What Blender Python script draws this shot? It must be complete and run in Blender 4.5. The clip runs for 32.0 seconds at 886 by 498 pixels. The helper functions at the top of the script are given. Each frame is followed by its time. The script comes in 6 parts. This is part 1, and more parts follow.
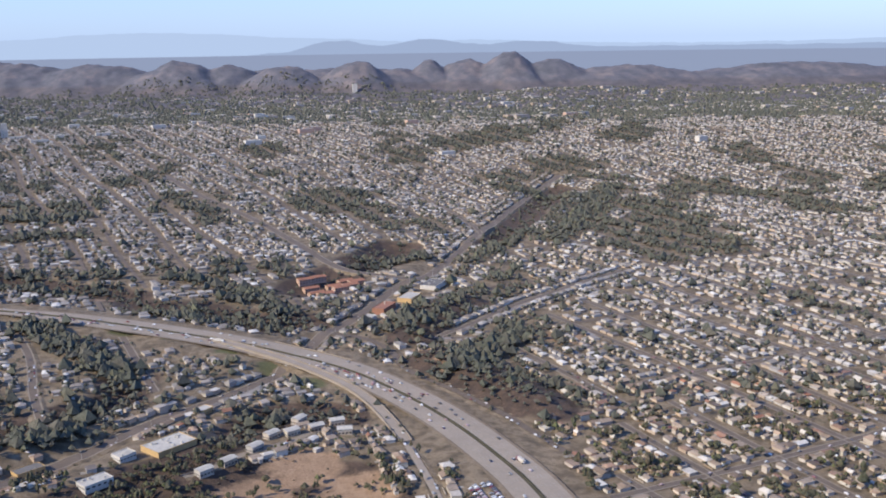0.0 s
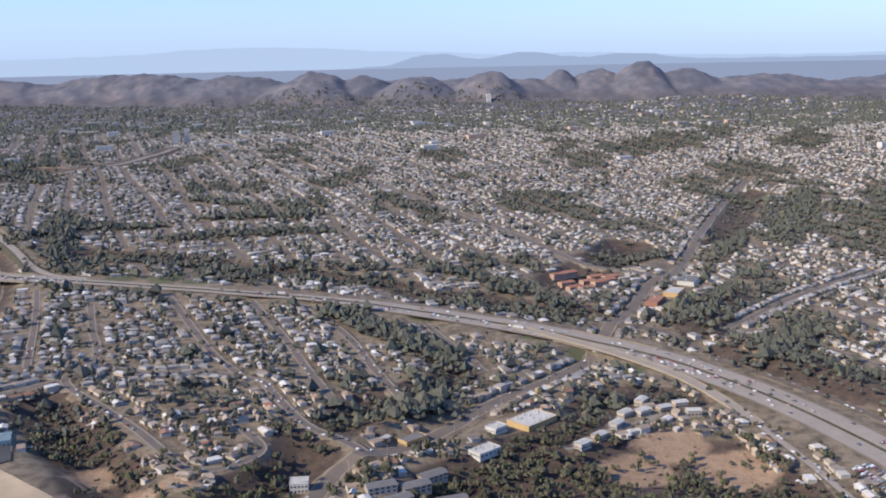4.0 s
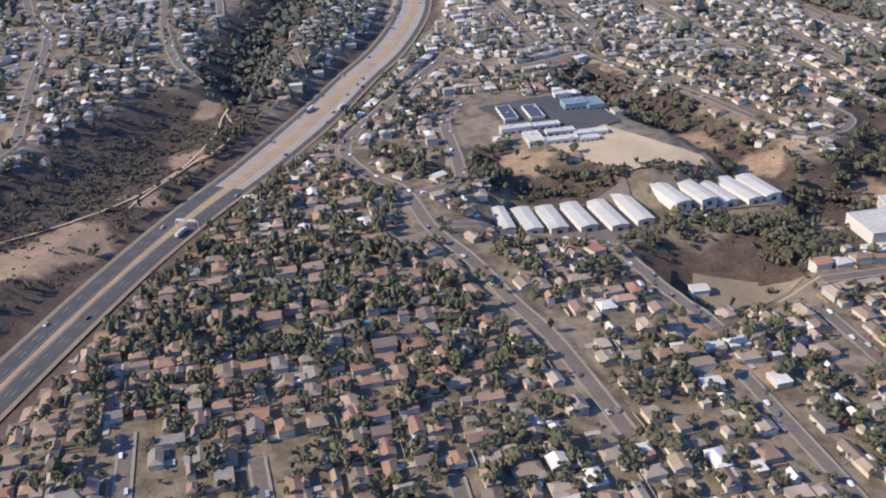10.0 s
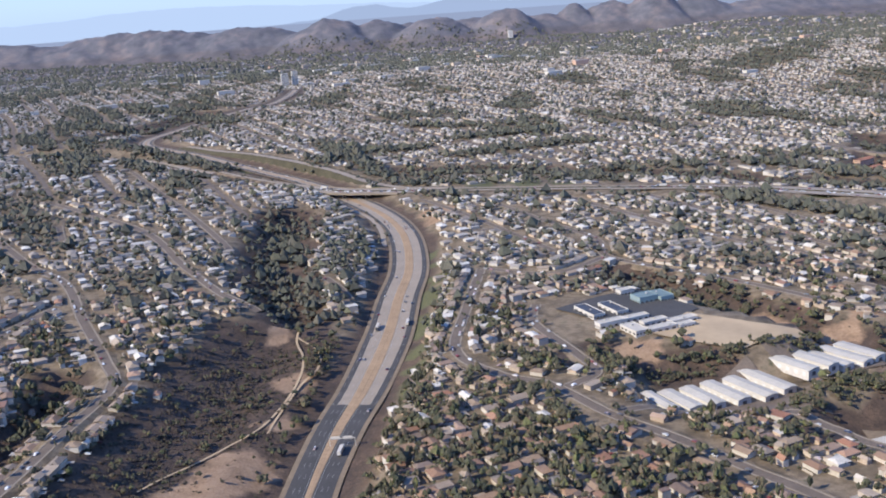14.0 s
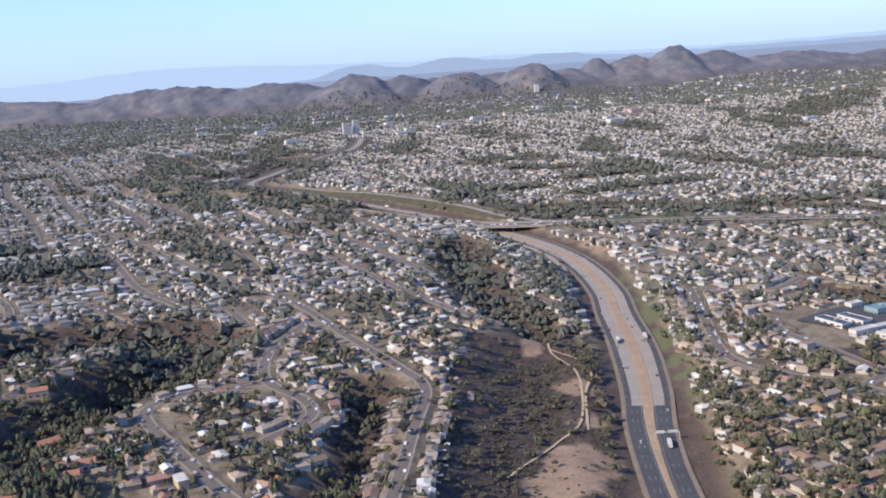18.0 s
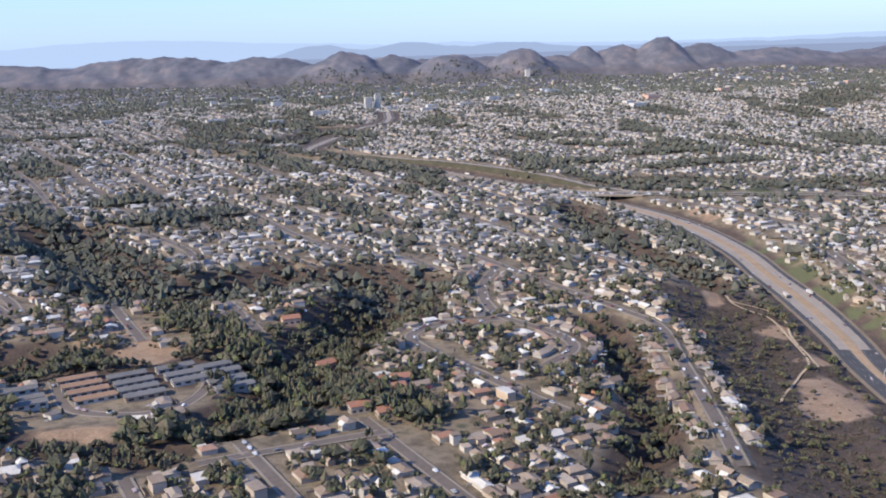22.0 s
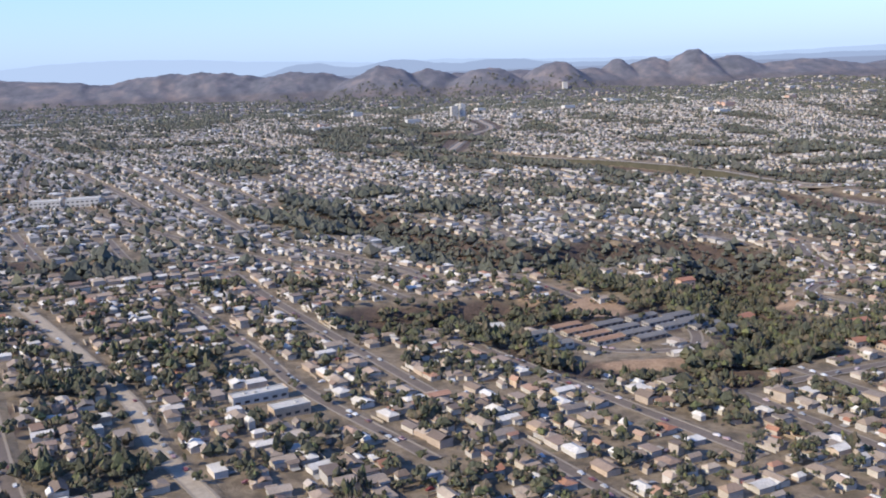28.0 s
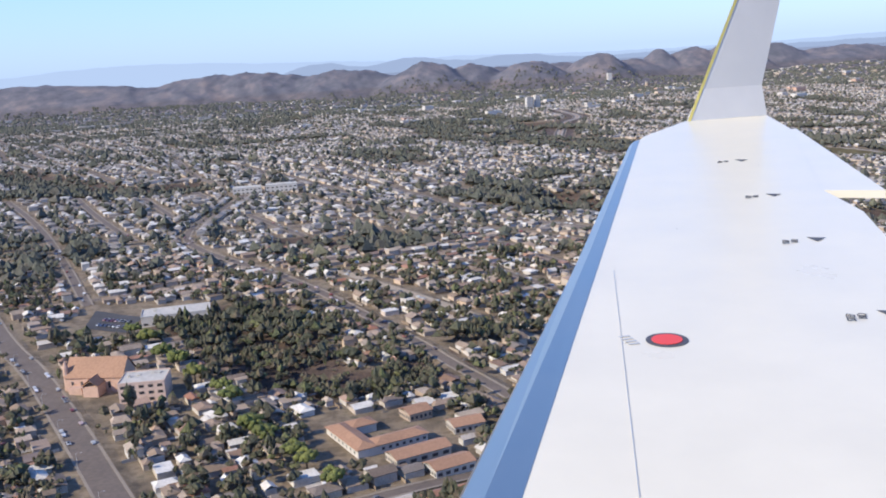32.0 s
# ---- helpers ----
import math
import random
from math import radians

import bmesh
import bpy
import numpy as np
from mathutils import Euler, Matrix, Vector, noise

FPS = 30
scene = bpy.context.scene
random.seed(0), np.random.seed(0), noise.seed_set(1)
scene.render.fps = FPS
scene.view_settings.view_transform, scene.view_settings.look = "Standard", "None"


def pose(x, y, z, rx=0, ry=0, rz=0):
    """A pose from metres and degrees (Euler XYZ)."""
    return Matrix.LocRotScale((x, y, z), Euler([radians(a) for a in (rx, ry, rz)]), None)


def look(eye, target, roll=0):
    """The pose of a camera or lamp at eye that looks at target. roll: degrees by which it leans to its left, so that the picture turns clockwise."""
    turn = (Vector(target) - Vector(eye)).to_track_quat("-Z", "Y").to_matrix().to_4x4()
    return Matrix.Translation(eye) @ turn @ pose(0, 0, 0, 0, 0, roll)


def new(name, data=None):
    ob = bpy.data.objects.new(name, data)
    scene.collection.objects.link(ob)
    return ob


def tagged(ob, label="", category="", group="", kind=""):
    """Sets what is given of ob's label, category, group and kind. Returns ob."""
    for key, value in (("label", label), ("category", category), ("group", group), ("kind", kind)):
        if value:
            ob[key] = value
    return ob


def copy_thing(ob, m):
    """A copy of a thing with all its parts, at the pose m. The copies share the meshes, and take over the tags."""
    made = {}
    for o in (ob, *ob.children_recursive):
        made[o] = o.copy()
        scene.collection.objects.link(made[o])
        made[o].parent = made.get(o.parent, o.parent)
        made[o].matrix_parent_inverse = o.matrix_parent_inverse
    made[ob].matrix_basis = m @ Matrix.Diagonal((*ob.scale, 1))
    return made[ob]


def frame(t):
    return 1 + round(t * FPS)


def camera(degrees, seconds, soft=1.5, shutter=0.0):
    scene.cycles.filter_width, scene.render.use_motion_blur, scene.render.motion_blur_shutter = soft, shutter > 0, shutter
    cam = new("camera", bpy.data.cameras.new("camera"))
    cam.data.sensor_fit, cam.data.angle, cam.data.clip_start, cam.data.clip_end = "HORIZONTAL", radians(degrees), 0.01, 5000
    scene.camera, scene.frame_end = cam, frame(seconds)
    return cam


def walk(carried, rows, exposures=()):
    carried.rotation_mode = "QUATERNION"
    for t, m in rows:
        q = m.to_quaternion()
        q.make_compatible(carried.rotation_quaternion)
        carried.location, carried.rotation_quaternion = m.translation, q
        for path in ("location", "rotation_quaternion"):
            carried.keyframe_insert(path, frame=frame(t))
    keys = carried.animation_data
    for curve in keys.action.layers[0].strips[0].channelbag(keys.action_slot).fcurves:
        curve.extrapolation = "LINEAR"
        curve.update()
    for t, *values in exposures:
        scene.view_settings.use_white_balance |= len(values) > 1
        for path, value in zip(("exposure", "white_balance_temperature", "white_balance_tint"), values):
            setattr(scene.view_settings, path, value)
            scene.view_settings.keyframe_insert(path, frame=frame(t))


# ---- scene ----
import collections

cam = camera(47.6, 32.0, soft=1.9)
K = 0.585  # metres of the scene to one unit of the plan below
METRES, EYE, TILT, LEAN, TURN = 2000.0 * K, 345.0 * K, -11.8, 0.8, 0.0
ROWS = [
    (0.0, -0.0000, 0.0000, 0.0000, 0.00, 0.00, -0.00),
    (0.5, -0.0156, -0.0024, -0.0021, 0.16, -0.22, 0.21),
    (1.0, -0.0309, -0.0049, -0.0039, 0.23, -0.50, 0.29),
    (1.5, -0.0463, -0.0076, -0.0056, 0.36, -0.72, 0.33),
    (2.0, -0.0616, -0.0102, -0.0071, 0.69, -0.72, 0.31),
    (2.5, -0.0770, -0.0129, -0.0086, 1.15, -0.15, 0.40),
    (4.5, -0.1396, -0.0239, -0.0164, 8.11, 0.61, -1.58),
    (5.0, -0.1545, -0.0261, -0.0178, 11.09, -3.70, -1.68),
    (5.5, -0.1694, -0.0287, -0.0192, 12.60, -5.13, -0.87),
    (6.0, -0.1846, -0.0317, -0.0207, 13.04, -5.10, -0.88),
    (6.5, -0.2000, -0.0351, -0.0226, 13.15, -4.88, -1.26),
    (7.0, -0.2157, -0.0385, -0.0246, 13.29, -5.47, -1.30),
    (7.5, -0.2315, -0.0419, -0.0265, 13.22, -6.47, -0.81),
    (8.0, -0.2472, -0.0451, -0.0282, 13.22, -7.39, -0.49),
    (8.5, -0.2629, -0.0482, -0.0299, 13.75, -8.00, -0.56),
    (9.0, -0.2785, -0.0513, -0.0321, 14.59, -8.72, -0.60),
    (9.5, -0.2941, -0.0545, -0.0343, 14.01, -11.56, -1.79),
    (10.0, -0.3097, -0.0574, -0.0354, 13.90, -15.86, -0.73),
    (10.5, -0.3250, -0.0600, -0.0355, 12.20, -15.16, -0.95),
    (11.0, -0.3400, -0.0623, -0.0363, 9.87, -9.63, -0.46),
    (11.5, -0.3553, -0.0650, -0.0384, 5.19, -3.97, 2.01),
    (12.0, -0.3710, -0.0686, -0.0413, 1.46, -1.26, 2.18),
    (12.5, -0.3869, -0.0727, -0.0441, -1.17, 1.06, 3.35),
    (13.0, -0.4026, -0.0763, -0.0460, 0.03, 0.15, 3.18),
    (13.5, -0.4177, -0.0792, -0.0477, 1.64, -1.35, 3.07),
    (14.0, -0.4326, -0.0814, -0.0494, 2.24, -2.17, 2.84),
    (14.5, -0.4475, -0.0838, -0.0509, 3.10, -2.33, 2.72),
    (16.5, -0.5076, -0.0955, -0.0576, -1.11, 1.65, 1.36),
    (17.0, -0.5225, -0.0987, -0.0593, -0.74, 2.50, 1.70),
    (17.5, -0.5373, -0.1019, -0.0610, 1.44, 0.90, 2.61),
    (18.0, -0.5518, -0.1049, -0.0626, 1.93, 1.06, 3.14),
    (18.5, -0.5663, -0.1077, -0.0641, 1.69, 0.71, 2.68),
    (19.0, -0.5809, -0.1107, -0.0657, 1.03, -0.02, 3.15),
    (19.5, -0.5958, -0.1141, -0.0675, 0.06, 1.15, 1.33),
    (20.0, -0.6106, -0.1176, -0.0694, -0.85, 1.48, 1.16),
    (20.5, -0.6255, -0.1210, -0.0712, -0.71, 1.67, 1.41),
    (21.0, -0.6403, -0.1241, -0.0728, -0.55, 0.79, 1.58),
    (21.5, -0.6551, -0.1272, -0.0744, -0.71, 0.00, 1.29),
    (22.0, -0.6699, -0.1304, -0.0761, -0.77, 0.13, 1.22),
    (22.5, -0.6848, -0.1337, -0.0778, -0.53, -0.18, 1.49),
    (23.0, -0.6994, -0.1369, -0.0795, -0.39, -0.14, 1.71),
    (23.5, -0.7140, -0.1400, -0.0810, -0.15, -0.20, 1.47),
    (24.0, -0.7286, -0.1431, -0.0824, 0.05, -0.17, 1.30),
    (24.5, -0.7433, -0.1463, -0.0838, 0.35, -0.02, 1.46),
    (26.5, -0.8038, -0.1602, -0.0896, -2.55, 1.95, 1.21),
    (27.0, -0.8189, -0.1632, -0.0909, -2.00, 1.75, 1.57),
    (27.5, -0.8340, -0.1663, -0.0922, -1.64, 1.48, 1.63),
    (28.0, -0.8491, -0.1697, -0.0934, -1.26, 1.06, 1.74),
    (28.5, -0.8642, -0.1732, -0.0945, -1.06, 0.85, 1.94),
    (29.0, -0.8794, -0.1766, -0.0957, -0.84, 1.02, 2.33),
    (29.5, -0.8945, -0.1797, -0.0969, -0.48, 0.82, 2.82),
    (30.0, -0.9095, -0.1827, -0.0982, -0.15, 0.73, 3.08),
    (30.5, -0.9246, -0.1858, -0.0995, -0.11, 0.68, 2.96),
    (31.0, -0.9397, -0.1892, -0.1006, -0.37, 0.77, 2.82),
    (31.5, -0.9549, -0.1930, -0.1017, -0.38, 0.75, 2.85),
    (32.0, -0.9700, -0.1968, -0.1029, -0.33, 0.94, 2.93),
]
EXPOSURES = [(0.0, 0.26, 5620.0, 10.0), (2.5, 0.28, 5620.0, 10.0), (5.5, 0.36, 5580.0, 10.0), (7.0, 0.52, 5600.0, 10.0), (11.0, 0.5, 5600.0, 10.0), (13.0, 0.42, 5520.0, 10.0), (24.0, 0.42, 5500.0, 10.0), (28.0, 0.36, 5500.0, 10.0), (32.0, 0.36, 5500.0, 10.0)]
walk(cam, [(t, pose(0, 0, EYE, TILT, LEAN, TURN) @ pose(METRES * x, METRES * y, METRES * z, 90 + pitch, roll, yaw)) for t, x, y, z, yaw, pitch, roll in ROWS], EXPOSURES)

# ---- world, sun ----
SUN_H, SUN_EL = Vector((-0.87, -0.5, 0)).normalized(), radians(34)
world = bpy.data.worlds.new("sky")
scene.world = world
world.use_nodes = True


class Nodes:
    """A short hand for node trees."""

    def __init__(self, tree):
        self.tree = tree
        tree.nodes.clear()

    def add(self, kind, **inputs):
        n = self.tree.nodes.new("ShaderNode" + kind)
        for k, v in inputs.items():
            if k in ("operation", "blend_type", "data_type", "noise_dimensions", "voronoi_dimensions", "feature", "attribute_name", "sky_type"):
                if k == "operation":
                    n.operation = v
                elif k == "blend_type":
                    n.blend_type = v
                elif k == "data_type":
                    n.data_type = v
                elif k == "attribute_name":
                    n.attribute_name = v
                elif k == "sky_type":
                    n.sky_type = v
                elif k == "feature":
                    n.feature = v
                continue
            key = int(k[1:]) if k[0] == "i" and k[1:].isdigit() else k.replace("_", " ")
            if isinstance(v, bpy.types.NodeSocket):
                self.tree.links.new(v, n.inputs[key])
            else:
                n.inputs[key].default_value = v
        return n

    def math(self, op, a, b=0.0, c=0.0, clamp=False):
        n = self.add("Math", operation=op, i0=a, i1=b, i2=c)
        n.use_clamp = clamp
        return n.outputs[0]

    def mix(self, fac, a, b, kind="MIX"):
        n = self.tree.nodes.new("ShaderNodeMix")
        n.data_type, n.blend_type = "RGBA", kind
        for sock, v in ((n.inputs[0], fac), (n.inputs[6], a), (n.inputs[7], b)):
            if isinstance(v, bpy.types.NodeSocket):
                self.tree.links.new(v, sock)
            else:
                sock.default_value = v if isinstance(v, (int, float)) else (*v, 1)[:4]
        return n.outputs[2]

    def ramp(self, fac, *stops):
        n = self.add("ValToRGB", Fac=fac)
        e = n.color_ramp.elements
        while len(e) < len(stops):
            e.new(0.5)
        for el, (p, c) in zip(e, stops):
            el.position, el.color = p, (*c, 1)
        return n.outputs[0]

    def noise(self, vec, scale, detail=4.0, rough=0.55):
        return self.add("TexNoise", Vector=vec, Scale=scale, Detail=detail, Roughness=rough).outputs[0]


def ridge(N, azimuth, points):
    """The skyline of a distant range: elevation in degrees over azimuth in degrees."""
    n = N.add("FloatCurve", Value=N.math("MULTIPLY_ADD", azimuth, 1 / 80, 0.5))
    c = n.mapping.curves[0]
    while len(c.points) < len(points):
        c.points.new(0.5, 0.5)
    for p, (a, e) in zip(c.points, sorted(points)):
        p.location = (a / 80 + 0.5, e / 8 + 0.5)
    n.mapping.update()
    return N.math("MULTIPLY_ADD", n.outputs[0], 8.0, -4.0)


def build_world():
    N = Nodes(world.node_tree)
    d = N.add("TexCoord").outputs["Generated"]
    s = N.add("SeparateXYZ", Vector=d)
    az = N.math("MULTIPLY", N.math("ARCTAN2", s.outputs[0], s.outputs[1]), 57.2958)
    el = N.math("MULTIPLY", N.math("ARCSINE", s.outputs[2]), 57.2958)
    sky = N.add("TexSky", sky_type="NISHITA")
    sky.sun_disc = False
    sky.sun_elevation, sky.sun_rotation = SUN_EL, math.atan2(SUN_H.x, SUN_H.y)
    sky.air_density, sky.dust_density, sky.ozone_density = 1.0, 0.3, 2.5
    light = N.mix(1.0, sky.outputs[0], (SKY * 0.8, SKY * 0.88, SKY * 1.12), "MULTIPLY")
    # three distant layers, haze put into the colours: far mountains, near hills, far city
    plane = N.add("CombineXYZ", X=az, Y=el)
    wob = N.math("MULTIPLY_ADD", N.noise(plane.outputs[0], 0.9, 6.0), 0.22, -0.11)
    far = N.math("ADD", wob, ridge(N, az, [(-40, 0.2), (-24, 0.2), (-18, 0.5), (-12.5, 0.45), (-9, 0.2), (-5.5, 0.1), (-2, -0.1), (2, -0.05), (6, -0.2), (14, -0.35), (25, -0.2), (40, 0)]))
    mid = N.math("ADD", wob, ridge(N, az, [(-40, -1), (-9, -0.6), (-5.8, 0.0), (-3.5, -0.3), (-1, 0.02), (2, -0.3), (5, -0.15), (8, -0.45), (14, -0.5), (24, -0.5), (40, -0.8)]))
    # pale haze blended into the sky colour towards the horizon
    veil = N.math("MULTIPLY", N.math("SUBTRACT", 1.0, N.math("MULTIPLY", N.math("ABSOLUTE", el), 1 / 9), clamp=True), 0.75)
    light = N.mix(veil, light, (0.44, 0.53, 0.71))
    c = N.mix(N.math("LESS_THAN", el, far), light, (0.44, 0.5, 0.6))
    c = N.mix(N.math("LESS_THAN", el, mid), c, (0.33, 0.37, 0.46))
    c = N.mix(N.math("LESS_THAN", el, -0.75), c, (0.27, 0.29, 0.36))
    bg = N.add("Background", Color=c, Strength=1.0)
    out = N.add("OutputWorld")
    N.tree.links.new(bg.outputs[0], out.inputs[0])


SKY = 0.15
build_world()
lamp = bpy.data.lights.new("sun", "SUN")
lamp.energy, lamp.angle, lamp.color = 5.0, radians(0.6), (1.0, 0.81, 0.54)
sun = new("sun", lamp)
sun.matrix_world = look((0, 0, 900), Vector((0, 0, 900)) - SUN_H * math.cos(SUN_EL) - Vector((0, 0, math.sin(SUN_EL))))


# ---- materials ----
def surface(name, rough=0.8, metal=0.0):
    m = bpy.data.materials.new(name)
    m.use_nodes = True
    N = Nodes(m.node_tree)
    p = N.add("BsdfPrincipled", Roughness=rough, Metallic=metal)
    out = N.add("OutputMaterial")
    N.tree.links.new(p.outputs[0], out.inputs[0])
    return m, N, p


def link(N, p, colour, bump=None, strength=0.4, distance=0.3):
    N.tree.links.new(colour, p.inputs["Base Color"])
    if bump is not None:
        b = N.add("Bump", Height=bump, Strength=strength, Distance=distance)
        N.tree.links.new(b.outputs[0], p.inputs["Normal"])


def place(N):
    return N.add("VectorMath", operation="SCALE", i0=N.add("NewGeometry").outputs["Position"], Scale=1 / K).outputs[0]


def varied(name, stops, island=False, grain=1.2, amount=0.35, rough=0.8, relief=0.1):
    """A paint, stain or leaf that differs from piece to piece, with grain and larger stains."""
    m, N, p = surface(name, rough)
    r = N.add("NewGeometry").outputs["Random Per Island"] if island else N.add("ObjectInfo").outputs["Random"]
    base = N.ramp(r, *stops)
    pos = place(N)
    fine, wide = N.noise(pos, grain, 5.0, 0.65), N.noise(pos, 0.09, 3.0)
    shade = N.ramp(fine, (0.3, (1 - amount,) * 3), (0.7, (1.0,) * 3))
    shade2 = N.ramp(wide, (0.3, (1 - amount * 0.6,) * 3), (0.7, (1.0,) * 3))
    c = N.mix(1.0, N.mix(1.0, base, shade, "MULTIPLY"), shade2, "MULTIPLY")
    link(N, p, c, fine, 0.35 if relief < 0.2 else 1.0, relief)
    return m


WALLS = [(0.0, (0.57, 0.50, 0.39)), (0.25, (0.66, 0.62, 0.55)), (0.42, (0.47, 0.36, 0.26)), (0.6, (0.62, 0.55, 0.45)), (0.76, (0.42, 0.40, 0.38)), (0.88, (0.64, 0.48, 0.33)), (1.0, (0.69, 0.66, 0.61))]
ROOFS = [(0.0, (0.18, 0.135, 0.105)), (0.14, (0.34, 0.25, 0.17)), (0.28, (0.45, 0.365, 0.28)), (0.4, (0.29, 0.175, 0.11)), (0.52, (0.54, 0.44, 0.33)), (0.6, (0.42, 0.19, 0.105)), (0.66, (0.23, 0.195, 0.165)), (0.77, (0.48, 0.37, 0.27)), (0.82, (0.72, 0.66, 0.57)), (1.0, (0.82, 0.77, 0.69))]
LEAVES = [(0, (0.086, 0.091, 0.053)), (0.22, (0.134, 0.134, 0.070)), (0.45, (0.106, 0.102, 0.062)), (0.65, (0.174, 0.151, 0.086)), (0.8, (0.216, 0.162, 0.101)), (0.92, (0.146, 0.162, 0.062)), (1, (0.228, 0.228, 0.082))]
# distant foliage: haze put into paler, greyer leaf colours
HAZED_LEAVES = [(0.0, (0.112, 0.12, 0.09)), (0.3, (0.155, 0.158, 0.112)), (0.6, (0.135, 0.132, 0.1)), (0.85, (0.19, 0.172, 0.125)), (1.0, (0.195, 0.195, 0.115))]
M = {}
M["wall"] = varied("stucco", WALLS)
M["roof"] = varied("shingle", ROOFS, rough=0.85, amount=0.4)
TAN_ROOFS = [(0.0, (0.33, 0.18, 0.11)), (0.25, (0.4, 0.28, 0.18)), (0.45, (0.2, 0.15, 0.12)), (0.6, (0.38, 0.2, 0.12)), (0.8, (0.24, 0.22, 0.2)), (1.0, (0.44, 0.33, 0.23))]
M["roof_tan"] = varied("tile_roof", TAN_ROOFS, amount=0.4)
M["roof_tan_far"] = varied("tile_roof_far", TAN_ROOFS, island=True, amount=0.4)
# distant roofs: the palette cooled and greyed, haze put into the colour
HAZED_ROOFS = [(0.0, (0.22, 0.195, 0.18)), (0.2, (0.40, 0.36, 0.31)), (0.4, (0.30, 0.25, 0.21)), (0.55, (0.52, 0.47, 0.42)), (0.66, (0.27, 0.25, 0.235)), (0.78, (0.45, 0.40, 0.35)), (0.87, (0.66, 0.62, 0.57)), (1.0, (0.8, 0.77, 0.72))]
M["roof_near"] = varied("shingle_near", ROOFS, island=True, amount=0.4)
M["leaf_near"] = varied("leaf_near", LEAVES, island=True, grain=0.6, amount=0.6, rough=0.9, relief=0.8)
M["leaf_lime"] = varied("leaf_lime", [(0, (0.2, 0.225, 0.05)), (0.5, (0.25, 0.26, 0.06)), (1, (0.17, 0.2, 0.05))], grain=0.7, amount=0.55, rough=0.9, relief=0.8)
M["wall_far"] = varied("stucco_far", WALLS, island=True)
M["roof_hazed"] = varied("shingle_hazed", HAZED_ROOFS, island=True, amount=0.4)
M["leaf"] = varied("leaf", LEAVES, grain=0.7, amount=0.6, rough=0.9, relief=0.8)
M["leaf_hazed"] = varied("leaf_hazed", HAZED_LEAVES, island=True, grain=0.6, amount=0.6, rough=0.9, relief=0.8)
M["brush"] = varied("brush", [(0.0, (0.075, 0.058, 0.043)), (0.4, (0.11, 0.082, 0.058)), (0.7, (0.075, 0.072, 0.043)), (1.0, (0.15, 0.11, 0.075))], island=True, grain=0.8, amount=0.55, rough=0.95, relief=0.6)
M["bark"] = varied("bark", [(0, (0.12, 0.09, 0.065)), (1, (0.2, 0.17, 0.14))])
M["car"] = varied("car_paint", [(0, (0.75, 0.75, 0.75)), (0.3, (0.03, 0.03, 0.035)), (0.5, (0.45, 0.46, 0.47)), (0.65, (0.8, 0.8, 0.8)), (0.8, (0.25, 0.03, 0.03)), (0.9, (0.04, 0.08, 0.2)), (1, (0.12, 0.12, 0.13))], amount=0.08, rough=0.3)
M["car_far"] = varied("car_paint_far", [(0, (0.75, 0.75, 0.75)), (0.3, (0.03, 0.03, 0.035)), (0.5, (0.45, 0.46, 0.47)), (0.65, (0.8, 0.8, 0.8)), (0.85, (0.2, 0.04, 0.04)), (1, (0.12, 0.12, 0.13))], island=True, amount=0.08, rough=0.3)


def plain(name, colour, grain=0.8, amount=0.3, rough=0.8, metal=0.0, wide=0.05):
    m, N, p = surface(name, rough, metal)
    pos = place(N)
    fine, big = N.noise(pos, grain, 6.0, 0.65), N.noise(pos, wide, 4.0)
    a = tuple(v * (1 - amount) for v in colour)
    c = N.mix(1.0, N.ramp(fine, (0.3, a), (0.72, colour)), N.ramp(big, (0.3, (1 - amount * 0.7,) * 3), (0.7, (1.0,) * 3)), "MULTIPLY")
    link(N, p, c, fine, 0.3, 0.1)
    M[name] = m
    return m


plain("asphalt", (0.085, 0.08, 0.078), 0.5, 0.35, 0.85)
plain("street", (0.185, 0.145, 0.112), 0.4, 0.3, 0.85)
plain("concrete", (0.36, 0.3, 0.235), 0.4, 0.2, 0.85)
plain("pale_street", (0.46, 0.38, 0.28), 0.4, 0.3, 0.9)
plain("pavement", (0.32, 0.265, 0.2), 0.6, 0.25, 0.85)
plain("median", (0.27, 0.205, 0.135), 0.3, 0.3, 0.9)
plain("hedge", (0.1, 0.088, 0.05), 0.5, 0.5, 0.95)
plain("median_earth", (0.43, 0.30, 0.18), 0.3, 0.3, 0.95)
plain("paint", (0.45, 0.44, 0.41), 2.0, 0.25)
plain("metal_roof", (0.56, 0.52, 0.45), 0.3, 0.2, 0.75)
plain("white_wall", (0.6, 0.56, 0.5), 0.5, 0.15)
plain("flat_roof", (0.6, 0.56, 0.49), 0.4, 0.3)
plain("dirt_field", (0.5, 0.38, 0.24), 0.05, 0.2, 0.95, wide=0.02)
plain("tile", (0.42, 0.2, 0.12), 0.7, 0.35)
plain("salmon", (0.6, 0.4, 0.29), 0.5, 0.2)
plain("yellow", (0.56, 0.38, 0.17), 0.5, 0.2)
plain("grass", (0.13, 0.14, 0.05), 0.15, 0.45, 0.95)
plain("dark_trim", (0.07, 0.07, 0.08), 1.0, 0.3, 0.5)
plain("rubber", (0.025, 0.025, 0.025), 3.0, 0.2, 0.8)
plain("door_paint", (0.25, 0.2, 0.16), 1.0, 0.3, 0.6)
plain("garage_paint", (0.68, 0.66, 0.62), 1.0, 0.15, 0.6)
gm, gN, gp = surface("glass", 0.3)
gp.inputs["Base Color"].default_value = (0.035, 0.035, 0.04, 1)
M["glass"] = gm


